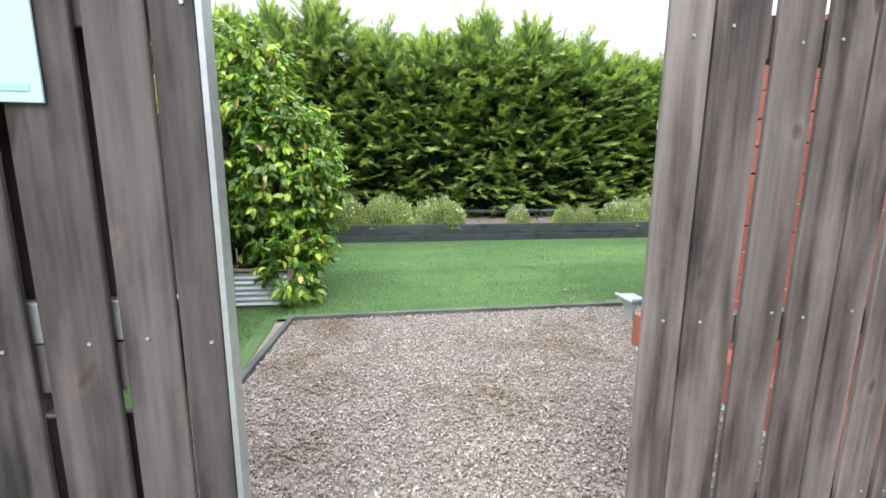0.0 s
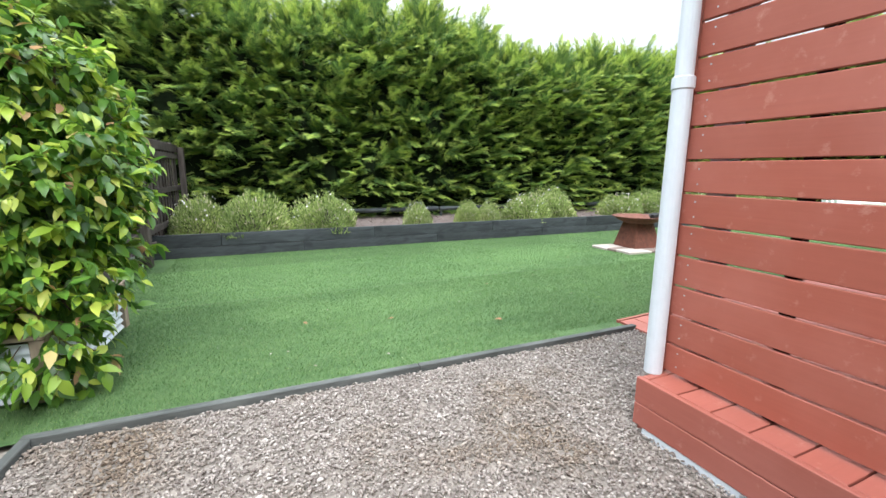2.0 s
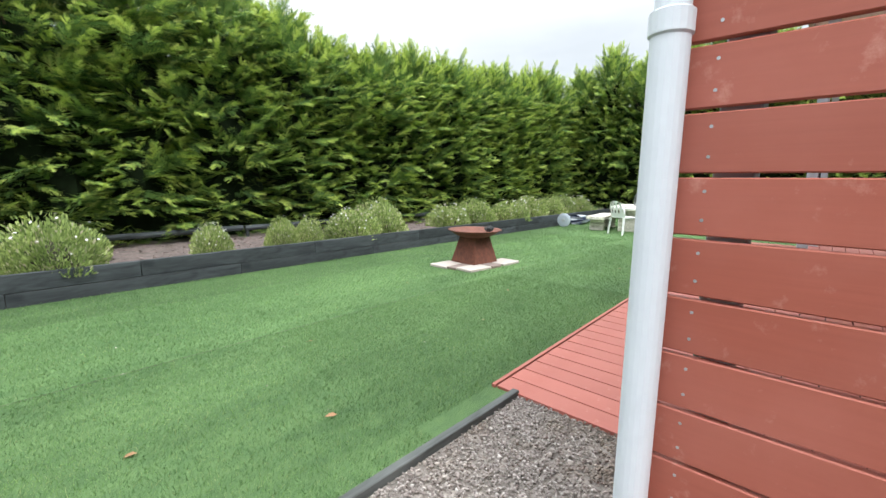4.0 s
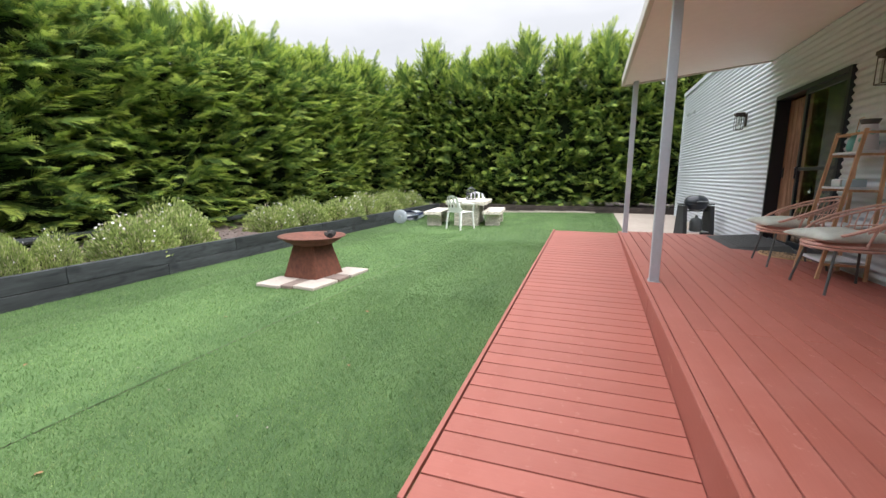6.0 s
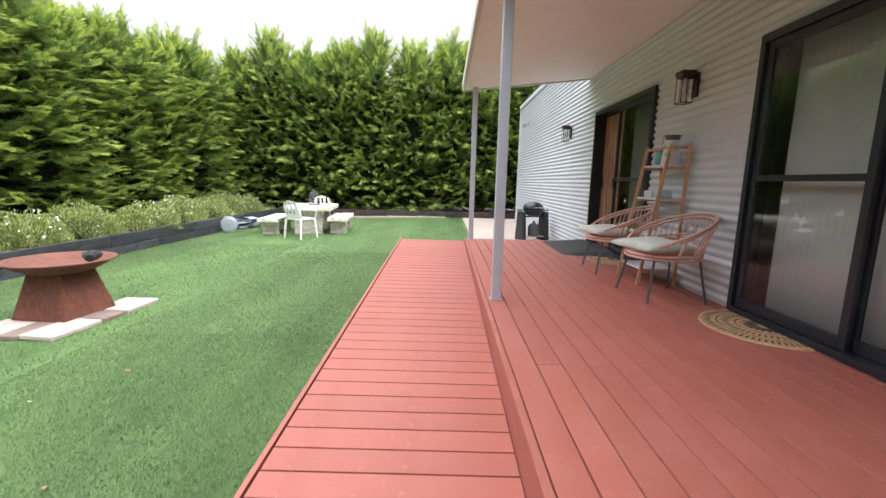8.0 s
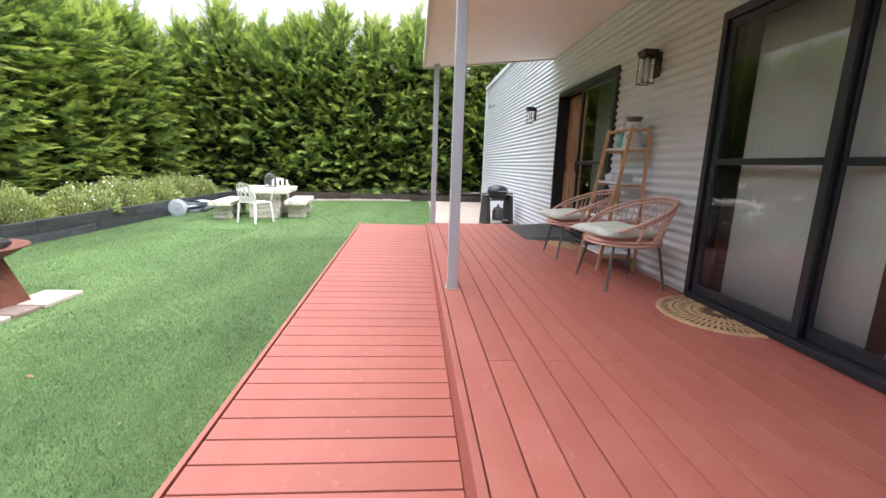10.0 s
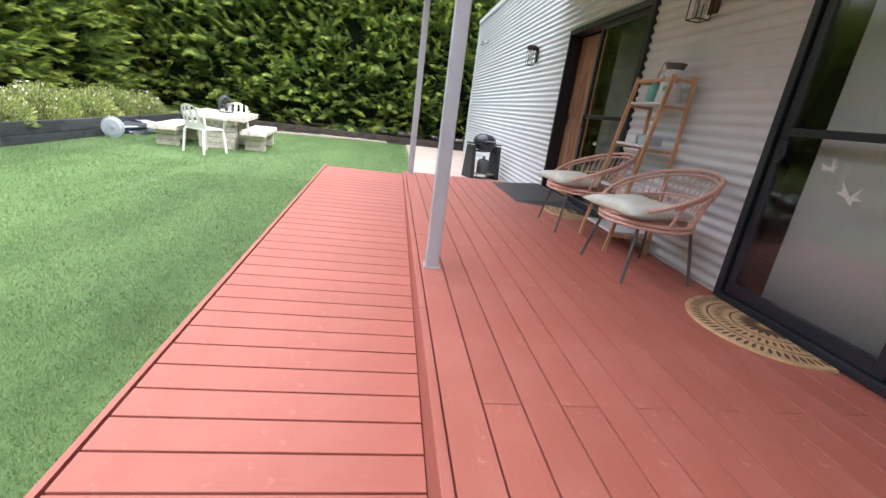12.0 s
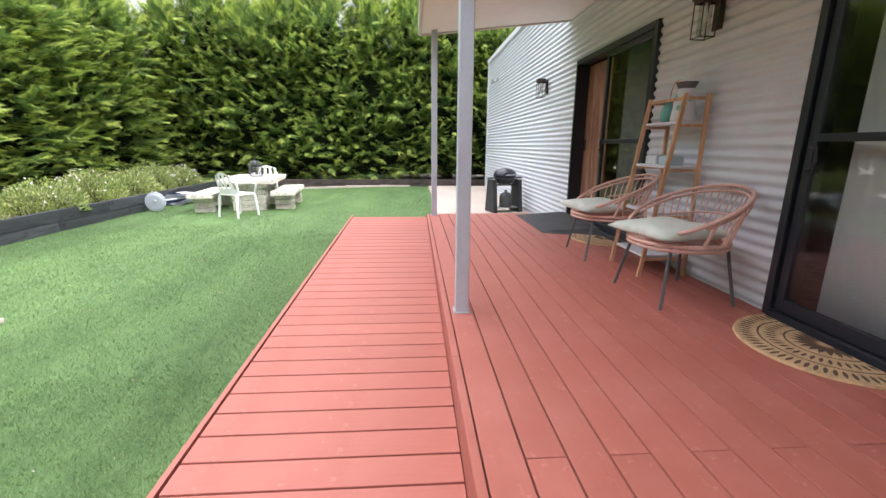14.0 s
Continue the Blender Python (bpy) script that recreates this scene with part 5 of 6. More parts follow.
TY = 7
ox, oy = 14.3, 7.62
table = empty("pallet_table", "whitewashed pallet timber outdoor table on the turf", "table", (ox, oy, ground_z(ox, oy)), TY)
table.scale = (1.0, 1.35, 0.86)
slatted(table, "top_board", -0.78, 0.78, -0.4, 0.4, 0.74, 0.765, 6)
box_part("top_apron", M_pallet, table, (-0.76, 0.76, -0.385, -0.36, 0.655, 0.738), 0.004)
box_part("top_apron", M_pallet, table, (-0.76, 0.76, 0.36, 0.385, 0.655, 0.738), 0.004)
box_part("top_apron", M_pallet, table, (-0.785, -0.762, -0.385, 0.385, 0.655, 0.738), 0.004)
box_part("top_apron", M_pallet, table, (0.762, 0.785, -0.385, 0.385, 0.655, 0.738), 0.004)
for x0, x1 in ((-0.62, -0.35), (0.35, 0.62)):
    slatted(table, "leg_board", x0, x0 + 0.02, -0.24, 0.24, 0.0, 0.65, 5, "z")
    slatted(table, "leg_board", x1 - 0.02, x1, -0.24, 0.24, 0.0, 0.65, 5, "z")
    slatted(table, "leg_board", x0 + 0.022, x1 - 0.022, -0.24, -0.22, 0.0, 0.65, 5, "z")
    slatted(table, "leg_board", x0 + 0.022, x1 - 0.022, 0.22, 0.24, 0.0, 0.65, 5, "z")


def pallet_bench(x, y, rz):
    b = empty("pallet_bench", "whitewashed pallet timber bench beside the outdoor table", "bench", (x, y, ground_z(x, y)), rz, "pallet benches")
    slatted(b, "seat_board", -0.68, 0.68, -0.19, 0.19, 0.43, 0.452, 3)
    box_part("seat_apron", M_pallet, b, (-0.675, 0.675, -0.185, -0.165, 0.36, 0.428), 0.004)
    box_part("seat_apron", M_pallet, b, (-0.675, 0.675, 0.165, 0.185, 0.36, 0.428), 0.004)
    box_part("seat_apron", M_pallet, b, (-0.692, -0.677, -0.185, 0.185, 0.36, 0.428), 0.004)
    for sx in (-0.5, 0.42):
        slatted(b, "leg_board", sx, sx + 0.02, -0.15, 0.15, 0.0, 0.355, 3, "z")
        slatted(b, "leg_board", sx + 0.1, sx + 0.12, -0.15, 0.15, 0.0, 0.355, 3, "z")
        box_part("leg_block", M_pallet, b, (sx + 0.022, sx + 0.098, -0.05, 0.05, 0.0, 0.355), 0.004)
    b.scale = (1.2, 1.25, 0.87)
    return b


pallet_bench(14.2, 8.5, TY)
pallet_bench(14.35, 6.93, TY)


def plastic_chair(x, y, rz, label):
    c = empty("plastic_chair", label, "chair", (x, y, ground_z(x, y)), rz, "white plastic chairs")
    for sx in (-1, 1):
        for sy in (-1, 1):
            bm = bmesh.new()
            tube(bm, [(sx * 0.25, sy * 0.24, 0.0), (sx * 0.22, sy * 0.2, 0.42)], [0.02, 0.028], 8)
            finish(bm, "leg", M_plastic, c)
        bm = bmesh.new()
        tube(bm, [(sx * 0.22, 0.22, 0.4), (sx * 0.27, 0.22, 0.62), (sx * 0.28, 0.05, 0.65), (sx * 0.26, -0.2, 0.66)], [0.02, 0.022, 0.024, 0.02], 8)
        finish(bm, "armrest", M_plastic, c, smooth=True)
    box_part("seat", M_plastic, c, (-0.23, 0.23, -0.21, 0.23, 0.415, 0.44), 0.01)
    bm = bmesh.new()
    g = []
    for j in range(9):
        z = 0.44 + 0.4 * j / 8
        w = 0.24 * (1 - 0.25 * max(0, (j - 5) / 3) ** 2)
        row = []
        for i in range(9):
            u = i / 4 - 1
            zz = z - (0.07 * u * u if j == 8 else 0)
            row.append((w * u, -0.21 - 0.1 * j / 8 + 0.05 * u * u, zz))
        g.append(row)
    f = [[bm.verts.new(p) for p in r] for r in g]
    b = [[bm.verts.new((p[0], p[1] - 0.012, p[2])) for p in r] for r in g]
    for j in range(8):
        for i in range(8):
            if i % 2 == 1 and 1 < j < 7 and i in (1, 3, 5, 7):
                continue
            bm.faces.new([f[j][i], f[j][i + 1], f[j + 1][i + 1], f[j + 1][i]])
            bm.faces.new([b[j][i], b[j + 1][i], b[j + 1][i + 1], b[j][i + 1]])
    finish(bm, "backrest", M_plastic, c, smooth=True)
    return c


plastic_chair(13.0, 7.5, -118, "white moulded plastic garden chair at the near end of the table")
plastic_chair(15.35, 7.75, 100, "white moulded plastic garden chair behind the outdoor table")

cage = empty("lantern_cage", "dark grey wire birdcage lantern standing on the whitewashed table", "lantern", (14.35, 7.6, ground_z(ox, oy) + 0.66))
bm = bmesh.new()
lathe(bm, [(0.14, 0), (0.14, 0.015), (0.13, 0.018)], 20)
finish(bm, "tray", M_leg, cage)
bm = bmesh.new()
for k in range(14):
    a = k * math.tau / 14
    tube(bm, [(0.13 * math.cos(a), 0.13 * math.sin(a), 0.015), (0.13 * math.cos(a), 0.13 * math.sin(a), 0.22), (0.09 * math.cos(a), 0.09 * math.sin(a), 0.3), (0, 0, 0.34)], 0.006, 4)
for z in (0.08, 0.16):
    tube(bm, [(0.132 * math.cos(k * math.tau / 20), 0.132 * math.sin(k * math.tau / 20), z) for k in range(20)], 0.004, 4, True)
tube(bm, [(0.02 * math.cos(k * math.tau / 10), 0, 0.36 + 0.02 * math.sin(k * math.tau / 10)) for k in range(10)], 0.003, 4, True)
finish(bm, "wire_dome", M_leg, cage)

# ---------------------------------------------------------------- fallen umbrella
ux, uy = 14.05, 9.62
umb = empty("garden_umbrella", "folded navy and white striped umbrella lying on the turf", "umbrella", (ux, uy, ground_z(ux, uy)), 2)
bm = bmesh.new()
rod(bm, (-0.025, 0, 0.205), (0.025, 0, 0.205), 0.2, 0.2, 32)
rod(bm, (-0.04, 0, 0.205), (-0.026, 0, 0.205), 0.15, 0.18, 32)
finish(bm, "umbrella_base", M_post, umb)
bm = bmesh.new()
rod(bm, (-0.065, 0, 0.205), (-0.041, 0, 0.205), 0.045, 0.05, 16)
finish(bm, "base_hub", M_galv, umb)
bm = bmesh.new()
rod(bm, (0.027, 0, 0.205), (2.3, 0.02, 0.09), 0.02, n=10)
finish(bm, "pole", M_white, umb)
for s in range(8):
    bm = bmesh.new()
    for q in range(2):
        a0 = (s + q * 0.5) * math.tau / 8
        a1 = a0 + math.tau / 17
        pts = []
        for u in (0.0, 0.35, 0.8, 1.0):
            x = 0.85 + 1.35 * u
            r = 0.2 - 0.14 * u + 0.03 * math.sin(s * 3 + u * 5)
            for a in (a0, a1):
                pts.append(bm.verts.new((x, 0.01 + r * math.cos(a) * 1.3, 0.15 - 0.02 * u + r * 0.8 * math.sin(a))))
        for k in range(3):
            bm.faces.new([pts[2 * k], pts[2 * k + 1], pts[2 * k + 3], pts[2 * k + 2]])
    bmesh.ops.solidify(bm, geom=bm.faces[:], thickness=0.008)
    finish(bm, "canopy_panel", M_navy if s % 2 else M_white, umb)

# ---------------------------------------------------------------- round coir mats, rubber threshold ramp
def half_mat(x, y, r):
    m = empty("door_mat", "half-round natural coir mat with dark sunburst print", "door mat", (x, y, DECK_Z + 0.001), group="coir mats")
    bm = bmesh.new()
    n = 40
    a0, a1 = 0, math.pi
    rim_lo, rim_hi = [], []
    for k in range(n + 1):
        a = a0 + (a1 - a0) * k / n
        rim_lo.append(bm.verts.new((r * math.cos(a), r * 0.98 * math.sin(a), 0)))
        rim_hi.append(bm.verts.new(((r - 0.004) * math.cos(a), (r * 0.98 - 0.004) * math.sin(a), 0.012)))
    bm.faces.new(rim_hi)
    bm.faces.new(rim_lo[::-1])
    for k in range(n):
        bm.faces.new([rim_lo[k], rim_lo[k + 1], rim_hi[k + 1], rim_hi[k]])
    bm.faces.new([rim_lo[-1], rim_lo[0], rim_hi[0], rim_hi[-1]])
    finish(bm, "mat_body", M_coir, m)
    bm = bmesh.new()

    def petal(a, ra, rb, w):
        c, s = math.cos(a), math.sin(a)
        p = [(ra, 0), ((ra * 2 + rb) / 3, w), ((ra + 2 * rb) / 3, w), (rb, 0), ((ra + 2 * rb) / 3, -w), ((ra * 2 + rb) / 3, -w)]
        v = [bm.verts.new((u * c - q * s, u * s + q * c, 0.0135)) for u, q in p]
        bm.faces.new(v)

    def arc(ra, w):
        for k in range(40):
            a, b = 0.03 + (math.pi - 0.06) * k / 40, 0.03 + (math.pi - 0.06) * (k + 1) / 40
            bm.faces.new([bm.verts.new((q * math.cos(t), q * math.sin(t), 0.0135)) for q, t in ((ra, a), (ra + w, a), (ra + w, b), (ra, b))])

    for k in range(11):
        petal(math.pi * (k + 0.5) / 11, r * 0.08, r * 0.38, 0.014)
    for k in range(23):
        petal(math.pi * (k + 0.5) / 23, r * 0.5, r * 0.66, 0.008)
    for k in range(33):
        petal(math.pi * (k + 0.5) / 33, r * 0.76, r * 0.95, 0.009)
    arc(r * 0.42, 0.01)
    arc(r * 0.7, 0.01)
    finish(bm, "mat_print", M_coirdark, m)
    return m


half_mat(6.62, 1.995, 0.42)
half_mat(9.28, 1.995, 0.4)
tr = empty("threshold_ramp", "black rubber wheelchair threshold ramp at the sliding door", "threshold ramp", (0, 0, DECK_Z + 0.001))
bm = bmesh.new()
lo = [bm.verts.new(p) for p in ((9.62, 2.62, 0), (11.0, 2.62, 0), (10.85, 1.985, 0), (9.35, 1.985, 0))]
hi = [bm.verts.new(p) for p in ((9.68, 2.57, 0.012), (10.9, 2.57, 0.012), (10.75, 1.985, 0.085), (9.5, 1.985, 0.085))]
for k in range(4):
    bm.faces.new([lo[k], lo[(k + 1) % 4], hi[(k + 1) % 4], hi[k]])
bm.faces.new(lo[::-1])
bm.faces.new(hi)
bmesh.ops.recalc_face_normals(bm, faces=bm.faces[:])
finish(bm, "ramp_body", M_rubber, tr)
bm = bmesh.new()
for k in range(9):
    y = 2.05 + 0.055 * k
    z = 0.085 - 0.073 * (y - 1.985) / 0.585
    box(bm, 9.66, 10.78, y, y + 0.012, z, z + 0.004)
finish(bm, "grip_ribs", M_rubber, tr)

# ---------------------------------------------------------------- cane chairs
def cane_chair(x, y, rz):
    c = empty("cane_chair", "pink cane tub chair with grey metal legs on the deck", "chair", (x, y, DECK_Z), rz, "cane chairs on the deck")
    for sx in (-1, 1):
        for sy, top in ((1, 0.2), (-1, -0.2)):
            bm = bmesh.new()
            rod(bm, (sx * 0.21, top, 0.39), (sx * 0.28, 0.27 if sy > 0 else -0.25, 0.0), 0.011, 0.011, 8)
            finish(bm, "leg", M_leg, c)
    bm = bmesh.new()
    tube(bm, [(0.24 * math.cos(k * math.tau / 24), 0.24 * math.sin(k * math.tau / 24), 0.385) for k in range(24)], 0.01, 6, True)
    finish(bm, "leg_ring", M_leg, c)

    def seat_pt(a):
        return Vector((0.31 * math.cos(a), 0.01 + 0.31 * math.sin(a), 0.405))

    def rail_pt(a):
        lift = (1 - math.sin(a)) / 2
        return Vector((0.37 * math.cos(a), -0.02 + (0.33 if math.sin(a) > 0 else 0.37) * math.sin(a), 0.425 + 0.335 * lift ** 0.85))

    bm = bmesh.new()
    tube(bm, [seat_pt(k * math.tau / 36) for k in range(36)], 0.014, 7, True)
    tube(bm, [seat_pt(k * math.tau / 36) + Vector((0, 0, -0.028)) for k in range(36)], 0.011, 6, True)
    finish(bm, "seat_hoop", M_cane, c, smooth=True)
    bm = bmesh.new()
    tube(bm, [rail_pt(k * math.tau / 40) for k in range(40)], 0.013, 7, True)
    tube(bm, [rail_pt(k * math.tau / 40) * 0.97 + Vector((0, 0, -0.012)) for k in range(18, 43)], 0.01, 6)
    finish(bm, "top_rail", M_cane, c, smooth=True)
    for k in range(10):
        a = math.radians(200 + 140 * k / 9)
        bm = bmesh.new()
        w = 0.1
        pts = [seat_pt(a - w * 0.4), seat_pt(a - w * 0.5).lerp(rail_pt(a - w), 0.55), rail_pt(a - w * 0.7) - Vector((0, 0, 0.05)), rail_pt(a) - Vector((0, 0, 0.012)),
               rail_pt(a + w * 0.7) - Vector((0, 0, 0.05)), seat_pt(a + w * 0.5).lerp(rail_pt(a + w), 0.55), seat_pt(a + w * 0.4)]
        tube(bm, pts, 0.0055, 5)
        finish(bm, "back_loop", M_cane, c)
    for a in (math.radians(172), math.radians(8)):
        bm = bmesh.new()
        tube(bm, [seat_pt(a), seat_pt(a).lerp(rail_pt(a), 0.5), rail_pt(a)], 0.011, 6)
        finish(bm, "arm_support", M_cane, c)
    bm = bmesh.new()
    tube(bm, [seat_pt(math.radians(200 + 140 * k / 14)).lerp(rail_pt(math.radians(200 + 140 * k / 14)), 0.45) for k in range(15)], 0.007, 6)
    finish(bm, "middle_band", M_cane, c)
    for k in range(9):
        bm = bmesh.new()
        xx = -0.24 + 0.06 * k
        h = math.sqrt(max(0.0, 0.3 ** 2 - xx ** 2))
        rod(bm, (xx, -h, 0.4), (xx, h, 0.4), 0.006, n=5)
        finish(bm, "seat_strand", M_cane, c)
    cu = empty("cushion", "flat sage green square cushion on the cane chair", "cushion", (x, y, DECK_Z + 0.424), rz + 8, "chair cushions")
    bm = bmesh.new()
    n = 14
    top, bot = [], []
    for i in range(n + 1):
        rt, rb = [], []
        for j in range(n + 1):
            u, v = 2 * i / n - 1, 2 * j / n - 1
            e = max(0.0, (1 - u ** 4) * (1 - v ** 4)) ** 0.5
            pin = 1 - 0.1 * (1 - abs(u)) * abs(v) ** 3 - 0.1 * (1 - abs(v)) * abs(u) ** 3
            px, py = 0.28 * u * pin, 0.1 + 0.27 * v * pin
            wob = 0.006 * math.sin(5 * u + 3 * v)
            rt.append((px, py, 0.04 + 0.066 * e + wob * e))
            rb.append((px, py, 0.04 - 0.035 * e))
        top.append([bm.verts.new(p) for p in rt])
        bot.append([bm.verts.new(p) for p in rb])
    for i in range(n):
        for j in range(n):
            bm.faces.new([top[i][j], top[i + 1][j], top[i + 1][j + 1], top[i][j + 1]])
            bm.faces.new([bot[i][j], bot[i][j + 1], bot[i + 1][j + 1], bot[i + 1][j]])
    bmesh.ops.remove_doubles(bm, verts=bm.verts[:], dist=0.0004)
    finish(bm, "pillow", M_cushion, cu, smooth=True)


cane_chair(7.46, 2.34, 4)
cane_chair(8.6, 2.33, -3)

# ---------------------------------------------------------------- ladder shelf and what stands on it
sh = empty("ladder_shelf", "leaning bamboo ladder shelf with white trays against the wall", "shelf", (0, 0, DECK_Z))
SX0, SX1 = 7.87, 8.35
for x, a, b in ((SX0, (2.36, 0.0), (2.16, 1.4)), (SX1, (2.36, 0.0), (2.16, 1.4)), (SX0, (1.99, 0.0), (1.985, 1.4)), (SX1, (1.99, 0.0), (1.985, 1.4))):
    bm = bmesh.new()
    for s in (-1,):
        v = []
        for (yy, zz) in (a, b):
            for dx, dy in ((-0.011, -0.014), (0.011, -0.014), (0.011, 0.014), (-0.011, 0.014)):
                v.append(bm.verts.new((x + dx, yy + dy, zz)))
        for k in range(4):
            bm.faces.new([v[k], v[(k + 1) % 4], v[4 + (k + 1) % 4], v[4 + k]])
        bm.faces.new(v[:4][::-1])
        bm.faces.new(v[4:])
    finish(bm, "upright", M_bamboo, sh)
for z in (0.16, 0.5, 0.86, 1.19, 1.385):
    yf = 2.36 - 0.2 * z / 1.4
    for x in (SX0, SX1):
        box_part("rung", M_bamboo, sh, (x - 0.009, x + 0.009, 1.999, yf - 0.014, z - 0.03, z - 0.008), 0.002)
    if z < 1.3:
        box_part("tray", M_white, sh, (SX0 + 0.012, SX1 - 0.012, 2.0, yf - 0.002, z - 0.006, z + 0.014), 0.003)
    else:
        box_part("rung", M_bamboo, sh, (SX0 + 0.012, SX1 - 0.012, yf - 0.01, yf + 0.01, z - 0.03, z - 0.008), 0.002)
can = empty("watering_jug", "white and teal patterned metal jug with a dotted rim", "jug", (7.99, 2.09, DECK_Z + 1.205), 30)
can.scale = (1.15, 1.15, 1.08)
bm = bmesh.new()
lathe(bm, [(0.075, 0.0), (0.078, 0.01), (0.055, 0.2), (0.05, 0.22)], 20)
finish(bm, "jug_body", M_white, can, smooth=True)
for a, z in ((0.4, 0.05), (1.6, 0.09), (2.6, 0.15), (4.0, 0.06), (5.2, 0.13), (0.9, 0.16)):
    bm = bmesh.new()
    r = 0.0785 - 0.115 * z
    rod(bm, (r * 0.96 * math.cos(a), r * 0.96 * math.sin(a), z), ((r + 0.003) * math.cos(a), (r + 0.003) * math.sin(a), z), 0.022, 0.018, 10)
    finish(bm, "teal_spot", M_teal, can)
bm = bmesh.new()
lathe(bm, [(0.05, 0.221), (0.068, 0.262), (0.065, 0.262), (0.046, 0.226)], 20)
finish(bm, "jug_rim", M_leg, can)
vase = empty("vase", "small teal glazed vase with a dry twig on the shelf", "vase", (8.2, 2.09, DECK_Z + 1.205))
bm = bmesh.new()
lathe(bm, [(0.04, 0.0), (0.055, 0.04), (0.05, 0.11), (0.022, 0.16), (0.026, 0.18)], 18)
finish(bm, "vase_body", M_teal, vase, smooth=True)
bm = bmesh.new()
tube(bm, [(0, 0, 0.15), (-0.02, 0.0, 0.24), (-0.08, 0.02, 0.3), (-0.15, 0.02, 0.31)], 0.004, 5)
finish(bm, "dry_twig", M_bamboo, vase)
for k, (x, yy, c, w) in enumerate(((8.02, 2.12, M_sign, 0.16), (8.22, 2.12, M_white, 0.14))):
    b = empty("tissue_box", "low pale blue and white patterned box on the shelf", "box", (x, yy, DECK_Z + 0.875), 6 * k, "boxes on the shelf")
    box_part("box_body", c, b, (-w / 2, w / 2, -0.06, 0.06, 0, 0.07), 0.006)
    box_part("box_lid", M_signink if k == 0 else M_sign, b, (-w / 2 + 0.02, w / 2 - 0.02, -0.04, 0.04, 0.0705, 0.076), 0.002)

# ---------------------------------------------------------------- gas barbecue
bq = empty("barbecue", "small black domed barbecue on a folding cart beside the steel wall", "barbecue", (12.95, 2.4, ground_z(13, 2.4) + 0.021), -74)
for sx in (-1, 1):
    bm = bmesh.new()
    v = [bm.verts.new(p) for x in (sx * 0.27 - 0.04, sx * 0.27 + 0.04) for p in ((x, -0.2, 0.0), (x, 0.2, 0.0), (x, 0.12, 0.62), (x, -0.12, 0.62))]
    for f in ((0, 1, 2, 3), (4, 7, 6, 5), (0, 4, 5, 1), (1, 5, 6, 2), (2, 6, 7, 3), (3, 7, 4, 0)):
        bm.faces.new([v[k] for k in f])
    bmesh.ops.recalc_face_normals(bm, faces=bm.faces[:])
    finish(bm, "side_panel", M_rubber, bq)
bm = bmesh.new()
lathe(bm, [(0.08, 0.52), (0.17, 0.56), (0.21, 0.64), (0.215, 0.67)], 24)
finish(bm, "firebox", M_black, bq, smooth=True)
bm = bmesh.new()
lathe(bm, [(0.222, 0.672), (0.225, 0.7), (0.2, 0.77), (0.13, 0.82), (0.03, 0.84)], 24)
finish(bm, "lid", M_black, bq, smooth=True)
bm = bmesh.new()
tube(bm, [(-0.09, -0.21, 0.71), (-0.09, -0.26, 0.72), (0.09, -0.26, 0.72), (0.09, -0.21, 0.71)], 0.01, 6)
finish(bm, "lid_handle", M_galv, bq)
box_part("cross_bar", M_black, bq, (-0.248, 0.248, -0.02, 0.02, 0.5, 0.53), 0.004)
box_part("bottom_shelf", M_galv, bq, (-0.248, 0.248, -0.15, 0.15, 0.08, 0.095), 0.003)
for sx in (-1, 1):
    box_part("side_handle", M_black, bq, (sx * 0.3 - 0.06, sx * 0.3 + 0.06, -0.05, 0.05, 0.64, 0.665), 0.006)
bm = bmesh.new()
lathe(bm, [(0.1, 0.0), (0.12, 0.03), (0.12, 0.2), (0.09, 0.26), (0.03, 0.28), (0.025, 0.33)], 20)
gas = finish(bm, "gas_bottle", M_leg, None, smooth=True)
gas.matrix_basis = pose(12.9, 2.38, ground_z(13, 2.4) + 0.117)
tagged(gas, "small grey gas bottle under the barbecue", "gas bottle")

# ---------------------------------------------------------------- turf blades, litter
BLADE_V = np.array([(-0.5, 0, 0), (0.5, 0, 0), (0.15, 8.0, 1.2)])
BLADE_F = np.array([(0, 1, 2)])
M_blade = leafy("turf_blade", [(0.0, (0.05, 0.11, 0.04)), (0.5, (0.115, 0.215, 0.078)), (0.85, (0.18, 0.3, 0.112)), (1.0, (0.32, 0.37, 0.2))], 0.6, 0.25, 0.25)


def blades(name, regions, label):
    ps, ss = [], []
    for x0, x1, y0, y1, density, size in regions:
        m = int((x1 - x0) * (y1 - y0) * density)
        ps.append(np.stack([rng.uniform(x0, x1, m), rng.uniform(y0, y1, m)], 1))
        ss.append(rng.uniform(0.7, 1.25, m) * size)
    p, s = np.concatenate(ps), np.concatenate(ss)
    z = -0.028 * np.maximum(0, np.minimum(p[:, 1], 10.5) - 5)
    d = rng.normal(size=(len(p), 3)) * (0.55, 0.55, 0.1) + (0.15, 0, 1.0)
    v, f = scatter(BLADE_V, BLADE_F, np.column_stack([p, z]), axes(d, rng.normal(size=(len(p), 3))), s)
    tagged(new(name, array_mesh(name, v, f, M_blade)), label, "grass", kind="stuff")


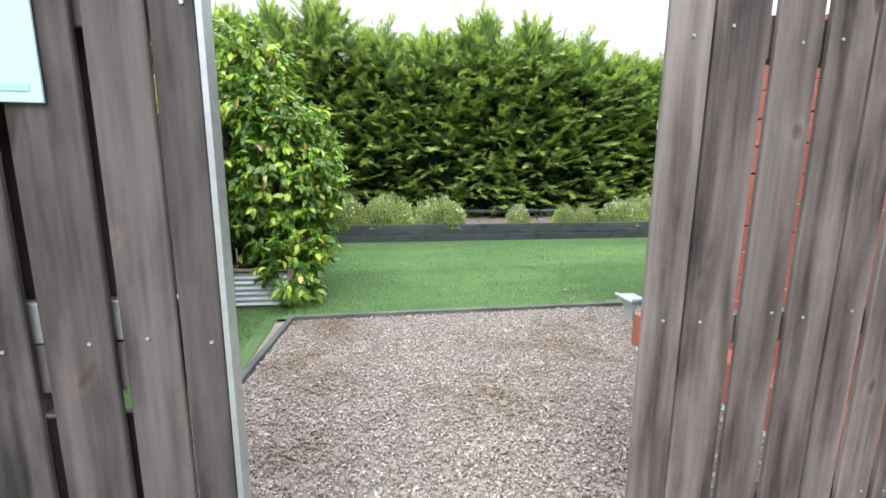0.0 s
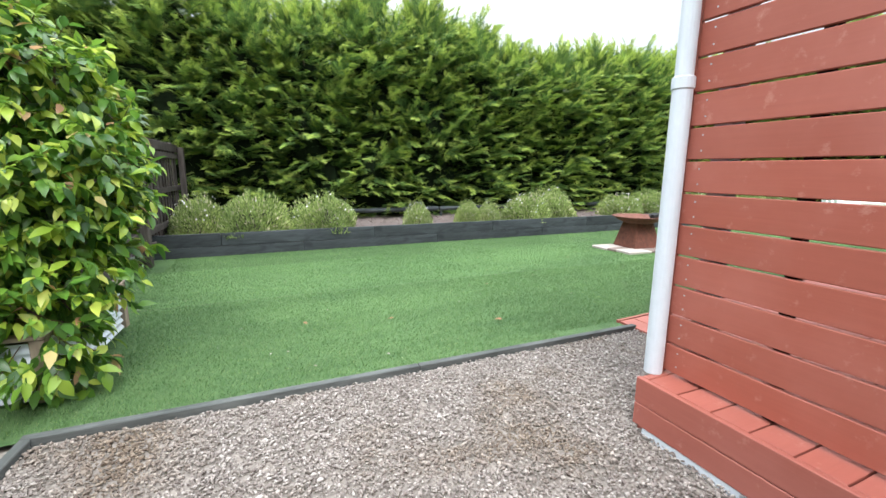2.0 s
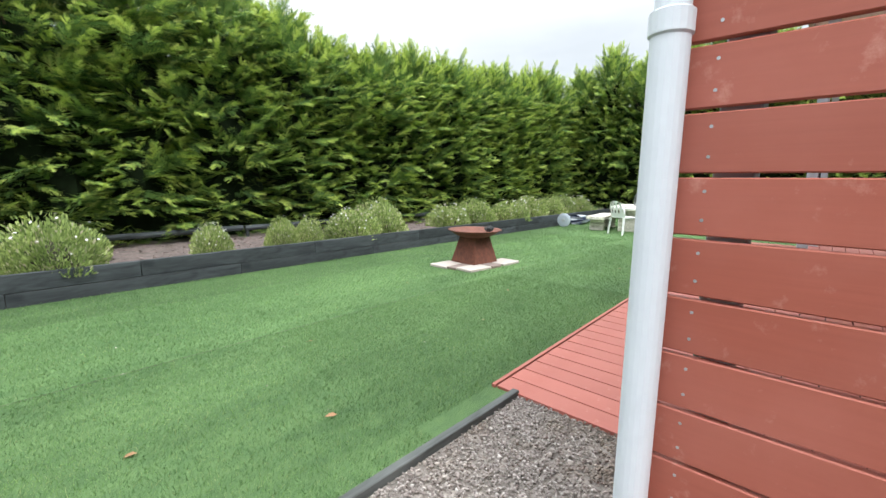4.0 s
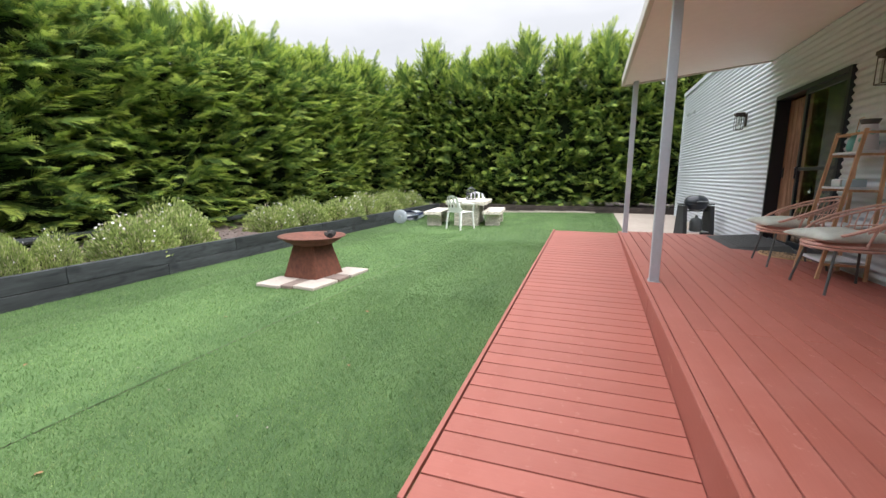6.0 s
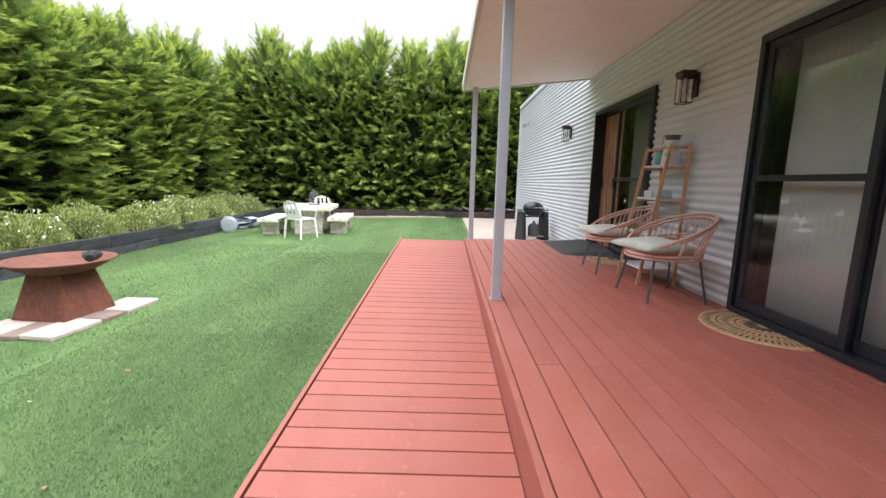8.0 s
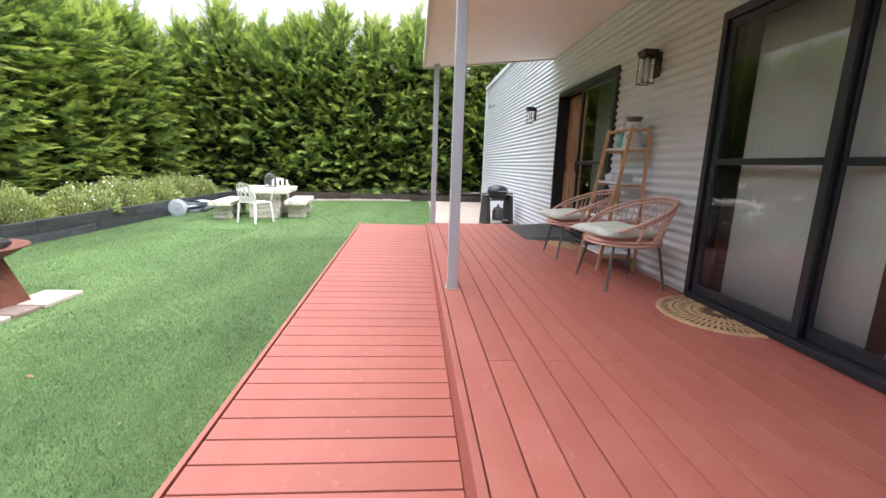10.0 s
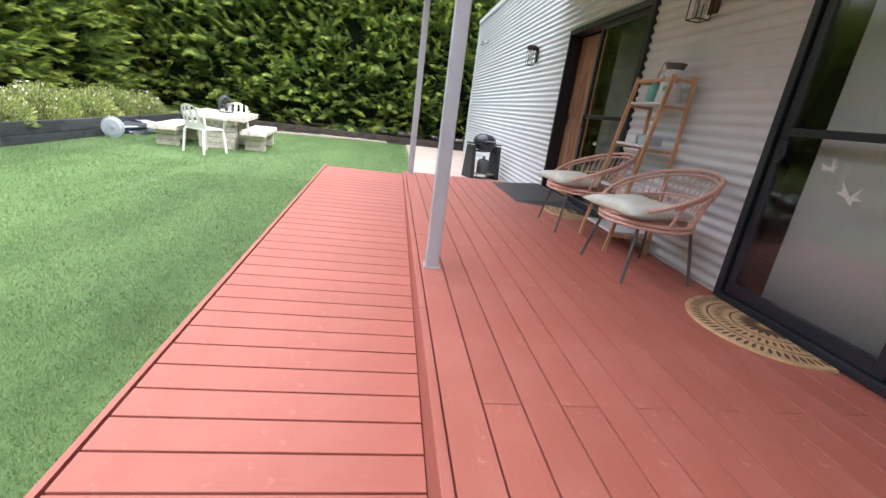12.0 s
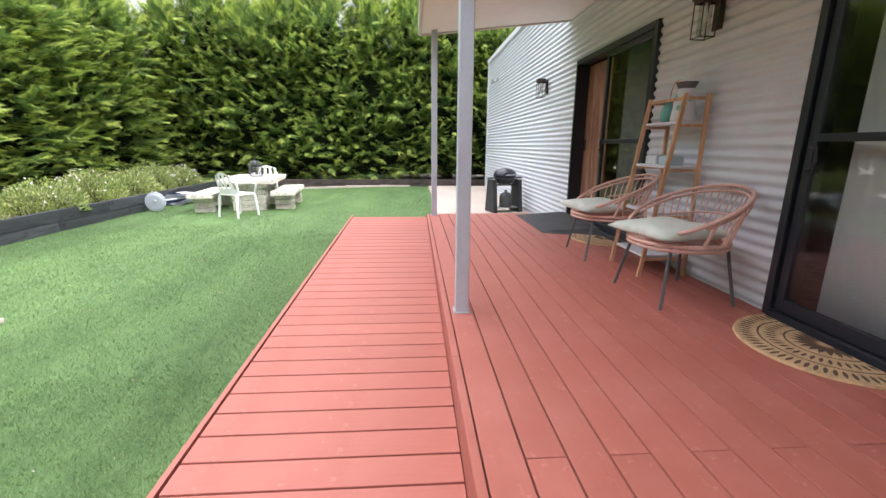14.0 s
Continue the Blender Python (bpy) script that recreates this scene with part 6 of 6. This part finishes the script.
blades("turf_blades", [(3.6, 7.0, RAMP_N + 0.005, 7.02, 15000, 0.0024), (7.0, 11.0, RAMP_N + 0.005, 7.02, 7000, 0.0028), (11.0, 18.2, 3.8, 7.02, 1500, 0.004), (0.66, 3.6, 4.97, 7.02, 11000, 0.0025), (-0.2, 0.66, 5.0, 7.02, 8000, 0.0025), (-0.25, 0.4, 2.5, 5.0, 12000, 0.0024),
                       (0.2, 7.0, 7.04, 8.84, 6000, 0.003), (7.0, 12.0, 7.04, 8.84, 3500, 0.0035), (12.0, 18.2, 7.04, 9.85, 1200, 0.004), (0.5, 7.0, 8.86, 9.9, 5000, 0.003), (7.0, 12.0, 8.86, 9.9, 3000, 0.0035)], "short plastic grass blades of the artificial turf")
n = 70
pos = np.column_stack([rng.uniform(0.2, 9.0, n), rng.uniform(5.1, 8.0, n)])
pos = np.column_stack([pos, -0.028 * np.maximum(0, pos[:, 1] - 5) + 0.014])
v, f = scatter(TET_V, TET_F, pos, axes(rng.normal(size=(n, 3)) * (1, 1, 0.2), np.array([0, 0, 1.0])), rng.uniform(0.004, 0.011, n))
tagged(new("stone_flecks", array_mesh("stone_flecks", v, f, M_stone)), "pale gravel chips scattered on the turf", "gravel", kind="stuff")
M_dry = plain("dry_leaf", (0.3, 0.16, 0.08), 0.8, grain=60, amount=0.3, bumps=0.1)
me = array_mesh("dry_leaf", LEAF_V, LEAF_F, M_dry)
lr = random.Random(12)
for x, y in ((0.18, 4.7), (0.25, 4.82), (1.9, 6.1), (2.6, 5.9), (3.9, 6.6), (5.2, 5.9), (6.3, 6.4), (7.5, 6.9), (5.8, 7.6), (3.4, 5.5), (8.4, 5.9), (9.6, 6.6), (4.6, 8.1)):
    ob = share(me, "fallen_leaf", pose(x, y, ground_z(x, y) + 0.012, lr.uniform(-12, 12), lr.uniform(-12, 12), lr.uniform(0, 360)) @ Matrix.Scale(lr.uniform(0.04, 0.07), 4))
    tagged(ob, "small dry brown leaf lying on the turf", "leaf", "fallen leaves")
